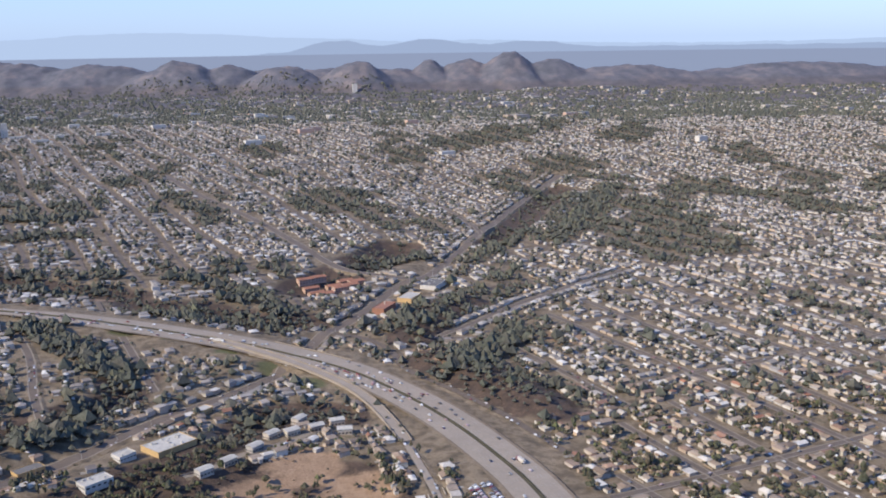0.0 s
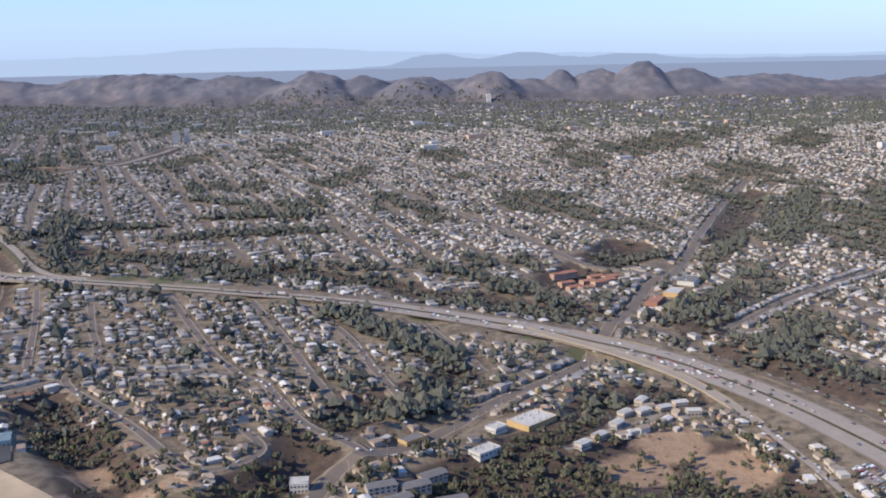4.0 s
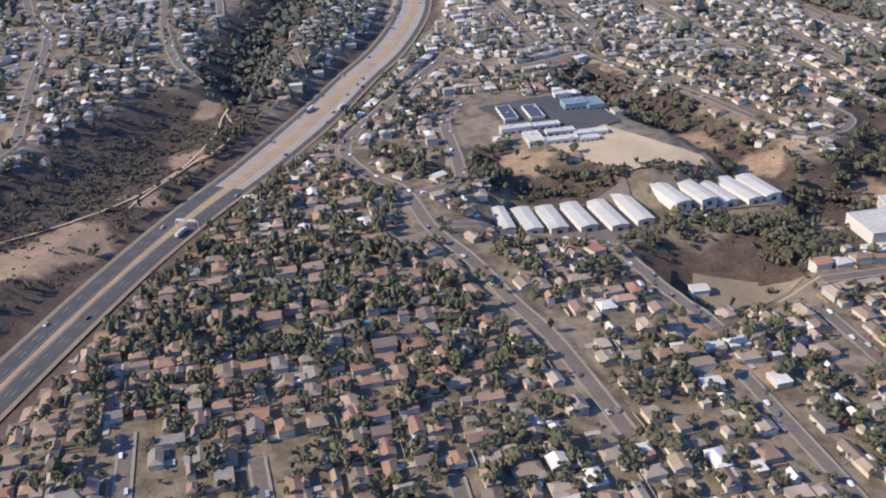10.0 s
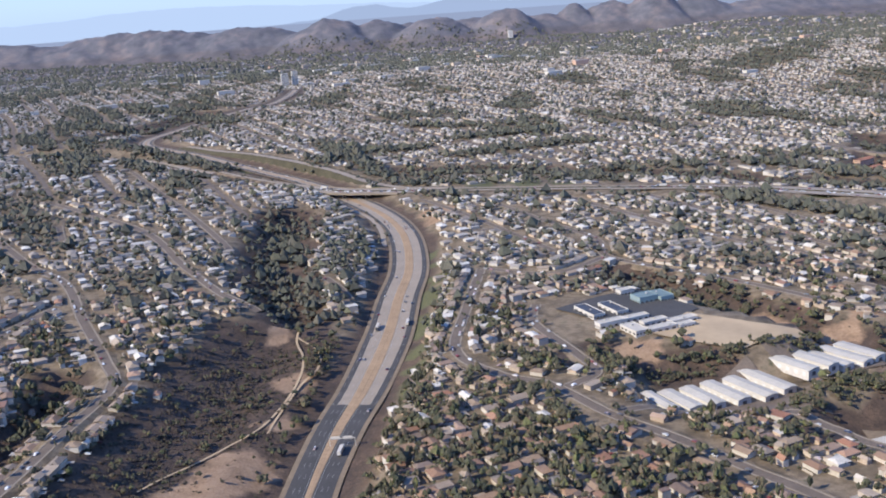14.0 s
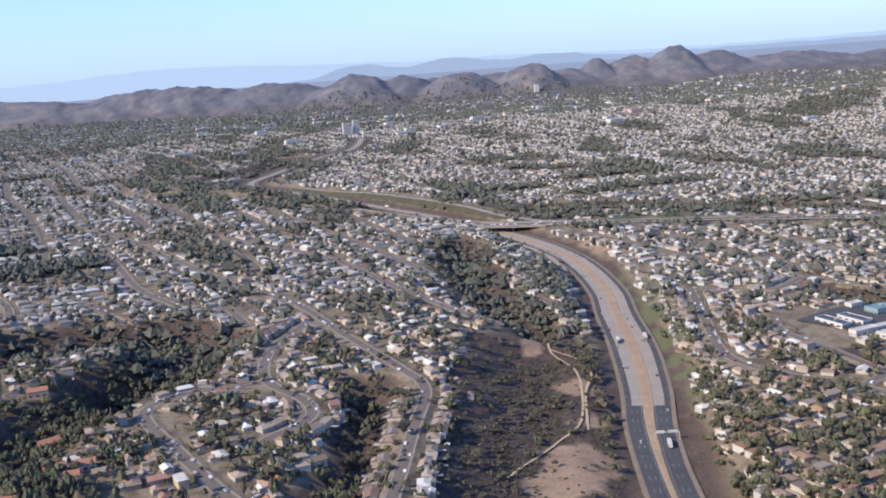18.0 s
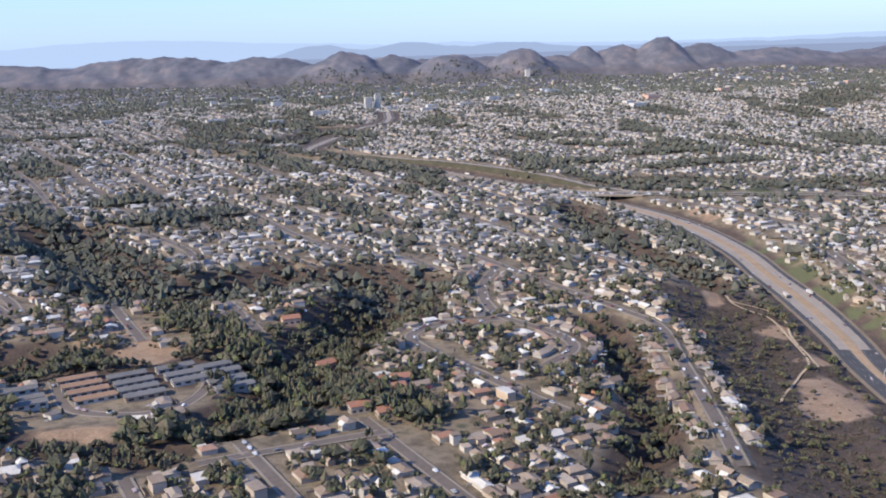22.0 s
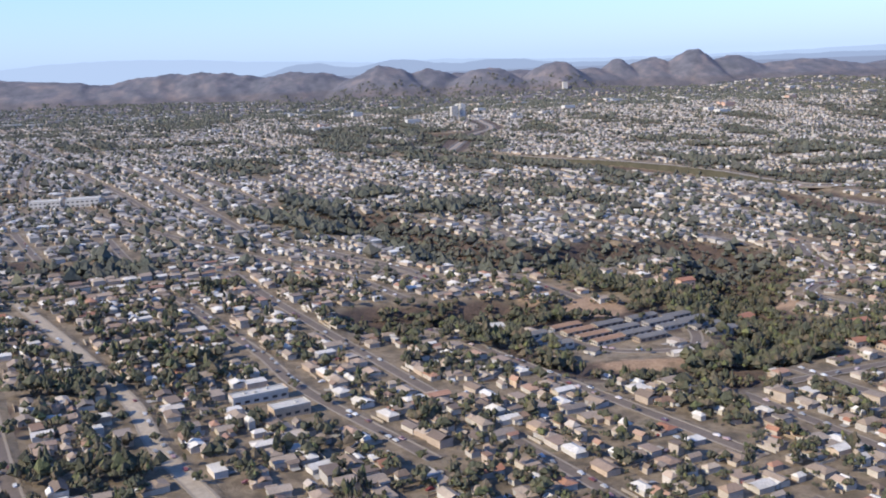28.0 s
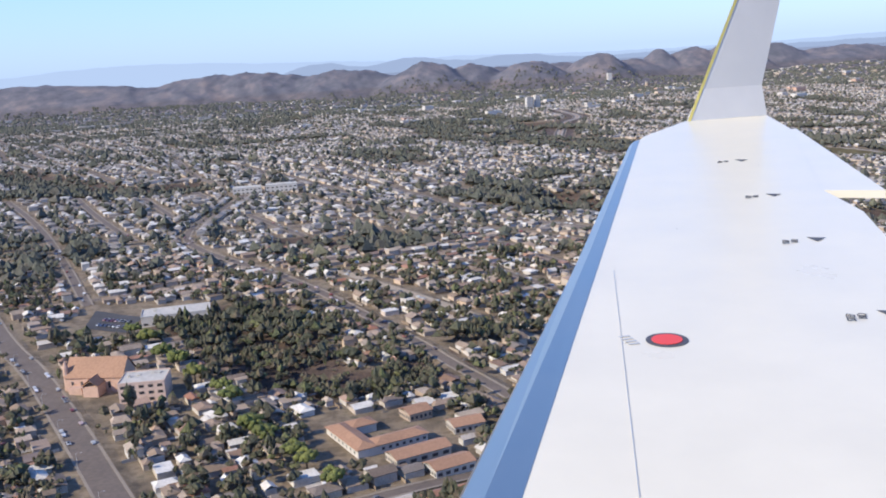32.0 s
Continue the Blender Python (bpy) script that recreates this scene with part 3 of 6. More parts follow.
class Geo:
    """Quads and triangles of one mesh, gathered piece by piece."""

    def __init__(self):
        self.v, self.f = [], []

    def add(self, verts, faces):
        n = len(self.v)
        self.v += [tuple(p) for p in verts]
        self.f += [tuple(i + n for i in f) for f in faces]
        return self

    def box(self, x, y, z0, w, d, h, turn=0.0):
        c, s = math.cos(turn), math.sin(turn)
        q = [(x + a * w / 2 * c - b * d / 2 * s, y + a * w / 2 * s + b * d / 2 * c) for a, b in ((-1, -1), (1, -1), (1, 1), (-1, 1))]
        return self.add([(*p, z0) for p in q] + [(*p, z0 + h) for p in q], [(0, 1, 5, 4), (1, 2, 6, 5), (2, 3, 7, 6), (3, 0, 4, 7), (4, 5, 6, 7), (3, 2, 1, 0)])

    def gable(self, x, y, z0, w, d, h, over=0.5, thick=0.2):
        """A pitched roof, its ridge along x, with eaves and a thickness."""
        a, b = w / 2 + over, d / 2 + over
        top = [(-a, -b, 0), (a, -b, 0), (a, 0, h), (-a, 0, h), (a, b, 0), (-a, b, 0)]
        v = [(x + p, y + q, z0 + r + thick) for p, q, r in top] + [(x + p, y + q, z0 + r) for p, q, r in top]
        return self.add(v, [(0, 1, 2, 3), (3, 2, 4, 5), (6, 9, 8, 7), (9, 11, 10, 8), (0, 6, 7, 1), (5, 4, 10, 11), (0, 3, 9, 6), (3, 5, 11, 9), (1, 7, 8, 2), (2, 8, 10, 4)])

    def hip(self, x, y, z0, w, d, h, over=0.5, thick=0.2):
        a, b = w / 2 + over, d / 2 + over
        r = max(0.3, a - b)
        v = [(x - a, y - b, z0), (x + a, y - b, z0), (x + a, y + b, z0), (x - a, y + b, z0)]
        v += [(p, q, z0 + thick) for p, q, _ in v] + [(x - r, y, z0 + thick + h), (x + r, y, z0 + thick + h)]
        return self.add(v, [(0, 1, 5, 4), (1, 2, 6, 5), (2, 3, 7, 6), (3, 0, 4, 7), (4, 5, 9, 8), (6, 7, 8, 9), (5, 6, 9), (7, 4, 8), (3, 2, 1, 0)])

    def prism(self, x, y, z0, r, h, n=8, top=None):
        top = r if top is None else top
        v = [(x + r * math.cos(6.2832 * i / n), y + r * math.sin(6.2832 * i / n), z0) for i in range(n)] + [(x + top * math.cos(6.2832 * i / n), y + top * math.sin(6.2832 * i / n), z0 + h) for i in range(n)]
        return self.add(v, [(i, (i + 1) % n, (i + 1) % n + n, i + n) for i in range(n)] + [tuple(range(n, 2 * n)), tuple(range(n - 1, -1, -1))])

    def mesh(self, name, mat):
        me = bpy.data.meshes.new(name)
        me.from_pydata([(x * K, y * K, z * K) for x, y, z in self.v], [], self.f)
        me.materials.append(mat)
        me.update()
        return me


def part(name, geo, mat, parent, label=""):
    ob = new(name, geo if isinstance(geo, bpy.types.Mesh) else geo.mesh(name, mat))
    ob.parent = parent
    if label:
        tagged(ob, label)
    return ob


def at(x, y, z, turn=0.0):
    """The pose of a thing at a place of the plan, turned by degrees."""
    return pose(x * K, y * K, z * K, 0, 0, turn)


def thing(name, m, label, category, group=""):
    ob = new(name)
    ob.empty_display_size = 0.5
    ob.matrix_basis = m
    return tagged(ob, label, category, group)


def structure(name, mesh, label, category):
    return tagged(new(name, mesh), label, category, kind="structure")


def stamp(tv, tf, pos, yaw, scale):
    """Many copies of one small mesh, as the vertices and faces of one large one."""
    tv, tf = np.asarray(tv, float), np.asarray(tf, int)
    n = len(pos)
    p = tv[None] * scale[:, None]
    c, s = np.cos(yaw)[:, None], np.sin(yaw)[:, None]
    q = np.stack((p[..., 0] * c - p[..., 1] * s, p[..., 0] * s + p[..., 1] * c, p[..., 2]), 2) + pos[:, None]
    return q.reshape(-1, 3), (tf[None] + (np.arange(n) * len(tv))[:, None, None]).reshape(-1, tf.shape[1])


# ---- ground ----
# distant hills, nearest to farthest: x, y, height, half-width, half-depth
HILLS = [(-5400, 7700, 272, 2400, 420), (-3500, 7800, 268, 1300, 400), (-2600, 7700, 245, 700, 380), (-1950, 7500, 268, 400, 380), (-1600, 7600, 228, 380, 350), (-1150, 7400, 225, 380, 330), (-640, 7400, 252, 330, 280), (-330, 7550, 185, 360, 300), (-110, 7650, 250, 230, 280),
         (180, 7700, 245, 360, 320), (480, 7650, 305, 300, 320), (820, 7700, 240, 420, 320), (1400, 7700, 190, 800, 400), (2700, 7700, 195, 1300, 400), (-1000, 7850, 185, 2600, 380), (450, 7800, 215, 800, 350)]
# low mesas before them
SWELLS = [(-3600, 6300, 55, 1500, 500), (-1900, 6000, 38, 700, 300), (-500, 6300, 45, 900, 300), (900, 6400, 60, 800, 400), (200, 5200, 25, 900, 300), (-2600, 5000, 25, 900, 260), (2400, 6000, 60, 900, 500)]


def far_rise(x, y):
    """Hills on the skyline and the swell of the land before them."""
    z = 0 * x
    for hx, hy, h, a, d in HILLS + SWELLS:
        u, v = (x - hx) / a, (y - hy) / d
        wob = 0.16 * np.sin(x * 0.011 + hy) + 0.12 * np.sin(y * 0.017 + x * 0.005 + hx) + 0.08 * np.sin(x * 0.031 + y * 0.02)
        q = np.exp(-1.1 * (u * u + v * v) * (1 + 0.6 * wob))
        folds = 1 - np.abs(np.sin(x * 0.013 + 1.7 * np.sin(y * 0.006 + hx) + 0.8 * np.sin(x * 0.004)))
        fine = 1 - np.abs(np.sin(x * 0.037 + 1.3 * np.sin(y * 0.019 + hy)))
        z = np.maximum(z, (h + (0 if h > 80 else 25)) * q * (0.93 + 0.06 * folds + 0.03 * fine))
    return z - 75 * rise((y - 3900) / 2600)


def ground():
    xs = np.r_[np.arange(-9300, X0 - 20, 90), GX, np.arange(X1 + 80, 7500, 90)]
    ys = np.r_[[-6000, -3000, -1200], GY, np.arange(Y1 + 40, 8300, 40), [9500]]
    xx, yy = np.meshgrid(xs, ys)
    zz = sample(LAND, xx, yy) + far_rise(xx, yy)
    ny, nx = xx.shape
    i = (np.arange(ny - 1)[:, None] * nx + np.arange(nx - 1)).ravel()
    me = mesh_of("ground", np.c_[xx.ravel(), yy.ravel(), zz.ravel()], np.c_[i, i + 1, i + 1 + nx, i + nx], [M["ground"]])
    inside = (xx > X0 - 1) & (xx < X1 + 1) & (yy > Y0 - 1) & (yy < Y1 + 1)
    # the slope attribute spreads the painted haze tint over hills and far plain
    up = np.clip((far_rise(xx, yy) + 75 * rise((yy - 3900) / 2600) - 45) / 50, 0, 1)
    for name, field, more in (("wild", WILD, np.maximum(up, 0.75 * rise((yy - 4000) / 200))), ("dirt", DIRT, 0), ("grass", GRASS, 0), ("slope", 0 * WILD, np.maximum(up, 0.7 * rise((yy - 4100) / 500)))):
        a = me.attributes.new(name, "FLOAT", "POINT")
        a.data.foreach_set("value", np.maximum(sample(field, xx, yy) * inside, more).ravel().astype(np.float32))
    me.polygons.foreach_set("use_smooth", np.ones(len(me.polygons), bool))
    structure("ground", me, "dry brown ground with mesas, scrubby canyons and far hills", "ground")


ground()


def ribbon(line, offs, lifts, z_of=None):
    """A strip along a line: cross-section by side offsets and heights above the ground."""
    t = np.gradient(line, axis=0)
    t /= np.maximum(np.hypot(t[:, 0], t[:, 1]), 1e-6)[:, None]
    side = np.c_[t[:, 1], -t[:, 0]]
    cols = [line + side * o for o in offs]
    z = [np.asarray(z_of if z_of is not None else height(c[:, 0], c[:, 1])) + l for c, l in zip(cols, lifts)]
    v = np.stack([np.c_[c, zz] for c, zz in zip(cols, z)], 1)
    n, m = v.shape[:2]
    i = (np.arange(n - 1)[:, None] * m + np.arange(m - 1)).ravel()
    return v.reshape(-1, 3), np.c_[i, i + m, i + m + 1, i + 1]


def top_of(line, half):
    """The road's own height along its line, over the ground on both its sides."""
    t = np.gradient(line, axis=0)
    t /= np.maximum(np.hypot(t[:, 0], t[:, 1]), 1e-6)[:, None]
    side = np.c_[t[:, 1], -t[:, 0]]
    z = np.max([height(*(line + side * o).T) for o in (-half, -half / 2, 0, half / 2, half)], 0)
    k = np.ones(9) / 9
    zp = np.r_[np.full(4, z[0]), z, np.full(4, z[-1])]
    z = np.maximum(np.convolve(zp, k, "valid"), z)
    low = height(line[:, 0], line[:, 1])
    for i in range(min(4, len(z))):
        z[i] += (low[i] - z[i]) * (1 - i / 4)
        z[-1 - i] += (low[-1 - i] - z[-1 - i]) * (1 - i / 4)
    return z


def street(name, width, line, sidewalks=True, mat="street"):
    h = width / 2
    z = top_of(line, h + 2)
    t = np.gradient(line, axis=0)
    t /= np.maximum(np.hypot(t[:, 0], t[:, 1]), 1e-6)[:, None]
    for s in (-1, 1):
        foot = line + s * np.c_[t[:, 1], -t[:, 0]] * (h + 7.5)
        drop = np.minimum(height(foot[:, 0], foot[:, 1]) - z - 0.25, 0.1)[:, None]
        v, f = ribbon(line, (s * (h + 0.9), s * (h + 1.8), s * (h + 7.5))[::s], (np.full(len(line), 0.2), np.full(len(line), 0.32), drop[:, 0])[::s], z)
        structure("verge", mesh_of("verge", v, f, [M["hedge" if name == "connector" else "ground"]]), "dry grassy bank beside a freeway ramp" if name == "connector" else "brown earth verge sloping down from a street", "verge")
    v, f = ribbon(line, (-h, 0, h), (0.25, 0.35, 0.25), z)
    structure(name, mesh_of(name, v, f, [M[mat]]), "grey asphalt street between houses", "road")
    if sidewalks:
        for o in (-h - 0.7, h + 0.7):
            v, f = ribbon(line, (o - 0.7, o - 0.7, o + 0.7, o + 0.7), (-0.3, 0.42, 0.42, -0.3), z)
            structure("pavement", mesh_of("pavement", v, f, [M["pavement"]]), "pale concrete pavement with a kerb", "pavement")


for name, (w, line) in STREETS.items():
    street(name, w, line, name not in ("loop_ramp", "connector", "exit_ramp", "entry_ramp", "canyon_lane"), {"exit_ramp": "concrete", "loop_ramp": "concrete", "connector": "concrete", "light_street": "pale_street", "terrace_lane": "pavement"}.get(name, "street"))

# grid streets fill the rest of the town, north to south and across
TAKEN = np.zeros((900, 1400), np.uint8)
TC, TX, TY = 5.0, -4300.0, -300.0


def mark(x, y, r, value=1):
    i0, i1, j0, j1 = int((x - r - TX) / TC), int((x + r - TX) / TC) + 1, int((y - r - TY) / TC), int((y + r - TY) / TC) + 1
    if i0 >= 0 and j0 >= 0:
        TAKEN[j0:j1, i0:i1] |= value


def taken(x, y, value):
    i, j = int((x - TX) / TC), int((y - TY) / TC)
    return bool(TAKEN[j, i] & value) if 0 <= j < 900 and 0 <= i < 1400 else True


for w, line in STREETS.values():
    for x, y in line:
        mark(x, y, w / 2 + 2, 1)
        mark(x, y, 42, 2)
for line, r in ((FREEWAY, 31), (CROSSWAY, 33)):
    for x, y in line:
        near = 26 if line is FREEWAY and y < 560 else r
        mark(x, y, near, 1)
        mark(x, y, near + 12, 2)
# ground kept for the large buildings and yards: x, y, half size
for x, y, r in ((-765, 690, 52), (-690, 660, 45), (-649, 627, 42), (-705, 525, 50), (-665, 545, 34), (-601, 584, 48), (-301, 855, 30), (-2145, 127, 30), (-2123, 122, 28), (-2161, 280, 50), (-1977, 35, 34), (-447, 746, 16), (-482, 564, 44), (-610, 471, 36), (-60, 1640, 26), (-1583, 289, 15), (-1553, 285, 15), (-1520, 278, 15)):
    mark(x, y, r, 3)
for x in range(-955, -690, 30):
    for y in range(240, 450, 30):
        mark(x, y, 18, 2)
for r, a, b in WOODS:
    for q in np.linspace(0, 1, 12):
        mark(a[0] + (b[0] - a[0]) * q, a[1] + (b[1] - a[1]) * q, 0.8 * r, 3)
GRID = []
rng = random.Random(4)


def grid_runs(along, across, start, end, spacing, width, wobble):
    c = np.array((-1000.0, 1500.0))
    for k in range(-60, 61):
        off = k * spacing + rng.uniform(-6, 6)
        ph, run = rng.uniform(0, 6.28), []
        for s in np.arange(start, end, 9.0):
            p = c + across * (off + wobble * math.sin(s / 210 + ph)) + along * s
            dist = p[1] * 0.977 - p[0] * 0.215
            ok = -4200 < p[0] < 2500 and -280 < p[1] < 3950 and dist > 300 and not taken(*p, 2) and sample(WILD, *p) < 0.25
            if ok:
                run.append(p)
            if (not ok or s + 9 >= end) and run:
                if len(run) > 7:
                    GRID.append((width, np.array(run)))
                run = []


grid_runs(NORTH, EAST, -3000, 3600, 80.0, 6.2, 9.0)
n_main = len(GRID)
grid_runs(EAST, NORTH, -4000, 4000, 230.0, 6.2, 6.0)


def grid_streets():
    vs, fs, n = [], [], 0
    for w, line in GRID:
        h = w / 2
        z = top_of(line, h)
        for offs, lifts in (((-h, 0, h), (0.3, 0.36, 0.3)),):
            v, f = ribbon(line[::2] if len(line) > 8 and line[:, 1].min() > 1300 else line, offs, lifts, z[::2] if len(line) > 8 and line[:, 1].min() > 1300 else z)
            vs.append(v), fs.append(f + n)
            n += len(v)
        for x, y in line:
            mark(x, y, h + 2, 1)
    tagged(new("side_streets", mesh_of("side_streets", np.vstack(vs), np.vstack(fs), [M["street"]])), "grey side streets in a regular grid", "street", kind="stuff")
    vs, fs, n = [], [], 0
    for w, line in GRID:
        if line[:, 1].min() > 1100:
            continue
        z = top_of(line, w / 2)
        for o in (-w / 2 - 0.8, w / 2 + 0.8):
            v, f = ribbon(line, (o - 0.8, o + 0.8), (0.45, 0.45), z)
            vs.append(v), fs.append(f + n)
            n += len(v)
    tagged(new("side_pavements", mesh_of("side_pavements", np.vstack(vs), np.vstack(fs), [M["pavement"]])), "pale concrete pavements along side streets", "pavement", kind="stuff")


grid_streets()


# ---- freeways ----
def freeway(name, line, half, median, z, split=None):
    half, median = (np.broadcast_to(np.asarray(v, float), len(line)) for v in (half, median))
    for sgn in (-1, 1):
        stretches = [(slice(0, None), "concrete")] if split is None else [(slice(0, split + 1), "asphalt"), (slice(split, None), "concrete")]
        for cut, mat in stretches:
            lo, hi = (np.minimum(sgn * half, sgn * median)[cut, None], np.maximum(sgn * half, sgn * median)[cut, None])
            v, f = ribbon(line[cut], (lo, (lo + hi) / 2, hi), (0.3, 0.4, 0.3), z[cut])
            structure("freeway", mesh_of(name, v, f, [M[mat]]), "wide freeway carriageway of " + ("dark asphalt" if mat == "asphalt" else "pale concrete"), "road")
    md = median[:, None]
    v, f = ribbon(line, (-md, -md + 0.5, -0.4, -0.3, 0.3, 0.4, md - 0.5, md), (0.3, 0.5, 0.5, 1.4, 1.4, 0.5, 0.5, 0.3) if name == "crossway" else (0.3, 0.5, 0.5, 0.6, 0.6, 0.5, 0.5, 0.3), z)
    structure("median", mesh_of("median", v, f, [M["hedge"] if name == "crossway" else M["median_earth"]]), "planted median strip with a low barrier" if name == "crossway" else "wide tan earth median strip", "median")
    for o in (-half[:, None] - 1.8, half[:, None] + 1.8):
        v, f = ribbon(line, (o - 1.8, o, o + 1.8), (0.2, 0.3, 0.28), z)
        structure("shoulder", mesh_of("shoulder", v, f, [M["median"]]), "dusty tan freeway shoulder", "shoulder")
    vs, fs, n = [], [], 0
    for sgn in (-1, 1):
        for k in range(0, 8):
            for i in range(0, len(line) - 2, 3 if k else 1):
                o = sgn * (median[i] + 1.4 + 3.7 * k)
                if abs(o) > half[i] - 1 or o * sgn < 0:
                    continue
                v, f = ribbon(line[i:i + 2], (o - 0.1, o + 0.1), (0.46, 0.46), z[i:i + 2])
                vs.append(v), fs.append(f + n)
                n += 4
    tagged(new("lane_lines", mesh_of("lane_lines", np.vstack(vs), np.vstack(fs), [M["paint"]])), "white painted lane lines on a freeway", "lane line", kind="stuff")


def along(line, x, y, reach):
    """The stretch of a line within reach of a place."""
    i = np.where(np.hypot(line[:, 0] - x, line[:, 1] - y) < reach)[0]
    return slice(i[0], i[-1] + 1)


def bridge(line, z, half, x, y, reach, piers, drop, label):
    """A concrete deck with parapets on rows of round piers."""
    cut = along(line, x, y, reach)
    ln, zz = line[cut], z[cut]
    e = thing("bridge", at(x, y, 0), label, "bridge")
    home = np.array((x, y, 0.0))

    def strip(name, offs, lifts, mat):
        v, f = ribbon(ln, offs, lifts, zz)
        part(name, mesh_of(name, v - home, f, [M[mat]]), M[mat], e)
    strip("deck", (-half - 2.2, -half - 2.2, half + 2.2, half + 2.2, -half - 2.2), (-1.6, 0.22, 0.22, -1.6, -1.6), "concrete")
    for s in (-1, 1):
        o = s * (half + 2.0)
        strip("parapet", (o - 0.2, o - 0.2, o + 0.2, o + 0.2), (0.2, 1.3, 1.3, 0.2), "pavement")
    for k in piers:
        px, py = ln[int(k * (len(ln) - 1))]
        t = ln[min(len(ln) - 1, int(k * (len(ln) - 1)) + 1)] - ln[max(0, int(k * (len(ln) - 1)) - 1)]
        t = t / np.hypot(*t)
        for o in (-0.75 * half, -0.25 * half, 0.25 * half, 0.75 * half):
            part("pier", Geo().prism(px + t[1] * o - x, py - t[0] * o - y, float(zz.min()) - drop, 0.9, drop - 1.4, 10), M["concrete"], e)


near_545 = int(np.argmin(np.abs(FREEWAY[:, 1] - 545) + (FREEWAY[:, 1] > 900) * 999))
FREEWAY_HALF = np.interp(FREEWAY[:, 1], (420, 680, 1350, 1430), (15.5, 20.5, 19.5, 13))
FREEWAY_MED = np.interp(FREEWAY[:, 1], (400, 600, 1350, 1430), (2.2, 5.2, 4.4, 1.8))
FREEWAY_Z = np.maximum(freeway_level(FREEWAY), np.where(FREEWAY[:, 1] > 1500, top_of(FREEWAY, 25), -99))
CROSSWAY_Z = crossway_level(CROSSWAY)
freeway("freeway", FREEWAY, FREEWAY_HALF, FREEWAY_MED, FREEWAY_Z, near_545)
for s in (-1, 1):
    outer = FREEWAY_HALF[near_545:, None]
    strip_v, strip_f = ribbon(FREEWAY[near_545:], (s * (outer - 5.0), s * outer)[::s], (0.43, 0.43), FREEWAY_Z[near_545:])
    structure("outer_lane", mesh_of("outer_lane", strip_v, strip_f, [M["asphalt"]]), "dark asphalt outer lane of a freeway", "road")
CROSSWAY_HALF = np.interp(CROSSWAY[:, 0], (-1010, -900, -560, -430, -200, 80), (18, 12, 12, 21, 24, 23))
freeway("crossway", CROSSWAY, CROSSWAY_HALF, 2.4, CROSSWAY_Z)
bridge(CROSSWAY, CROSSWAY_Z, 19, -1083, 1352, 95, (0.28, 0.5, 0.72), 10, "wide concrete freeway overpass on round piers")
EXIT = STREETS["exit_ramp"][1]
EXIT_TOP = top_of(EXIT, 6)
along_exit = np.linspace(0, 1, len(EXIT))
exit_rise = max(0.0, float(CROSSWAY_Z[np.argmin(np.hypot(*(CROSSWAY - EXIT[0]).T))] - EXIT_TOP[0]))
EXIT_DECK = np.convolve(np.pad(EXIT_TOP, 12, "edge"), np.ones(25) / 25, "valid") + 0.6 + exit_rise * (1 - rise(along_exit / 0.7))
bridge(EXIT, np.maximum(EXIT_DECK, EXIT_TOP + 0.4), 4.0, -160, 1070, 215, (0.22, 0.36, 0.5, 0.64), 8, "narrow curved concrete ramp bridge on round piers")
bridge(CROSSWAY, CROSSWAY_Z, 24, -170, 1140, 62, (0.3, 0.7), 9, "concrete freeway bridge over an arterial road")




# ---- the far city: low buildings and treetops up to the hills ----
def far_city():
    r = np.random.default_rng(21)
    n = 9500
    y = 3950 + 3000 * r.random(n) ** 1.15
    x = -970 + (r.random(n) * 2 - 1) * (y * 0.5 + 1300)
    keep = np.sin(x * 0.004 + 2 * np.sin(y * 0.003)) + np.sin(y * 0.008 + x * 0.002) > -0.9
    x, y = x[keep], y[keep]
    z = height(x, y) + far_rise(x, y)
    m = len(x)
    box = np.array([(a, b, c) for c in (-0.4, 1) for a, b in ((-0.5, -0.5), (0.5, -0.5), (0.5, 0.5), (-0.5, 0.5))], float)
    tri = np.array([(0, 1, 5), (0, 5, 4), (1, 2, 6), (1, 6, 5), (2, 3, 7), (2, 7, 6), (3, 0, 4), (3, 4, 7), (4, 5, 6), (4, 6, 7)])
    size = np.c_[r.uniform(9, 20, m), r.uniform(8, 15, m), r.uniform(3, 6, m)]
    big = r.random(m) < 0.05
    size[big] *= np.c_[r.uniform(2, 4, big.sum()), r.uniform(1.5, 3, big.sum()), r.uniform(1.2, 3, big.sum())]
    v, f = stamp(box, tri, np.c_[x, y, z], np.full(m, 0.467), size)
    tagged(new("far_buildings", mesh_of("far_buildings", v, f, [M["wall_far"]])), "pale low buildings of the distant city", "building", kind="stuff")
    n = 32000
    y = 3950 + 3300 * r.random(n) ** 1.1
    x = -970 + (r.random(n) * 2 - 1) * (y * 0.5 + 1300)
    z = height(x, y) + far_rise(x, y)
    oct_v = np.array([(1, 0, 0), (-1, 0, 0), (0, 1, 0), (0, -1, 0), (0, 0, 1), (0, 0, -0.6)], float)
    oct_f = np.array([(0, 2, 4), (2, 1, 4), (1, 3, 4), (3, 0, 4)])
    s = r.uniform(5, 14, n)
    v, f = stamp(oct_v, oct_f, np.c_[x, y, z], r.uniform(0, 6, n), np.c_[s * 1.3, s, s])
    tagged(new("far_trees", mesh_of("far_trees", v, f, [M["leaf_hazed"]])), "dark treetops of the distant city", "tree", kind="stuff")


far_city()


# ---- large buildings ----
def level(x, y, r=8.0):
    far = float(far_rise(np.array((float(x),)), np.array((float(y),)))[0]) if y > 3900 else 0.0
    return float(max(height(x + a, y + b) for a in (-r, 0, r) for b in (-r, 0, r))) + far + 0.1


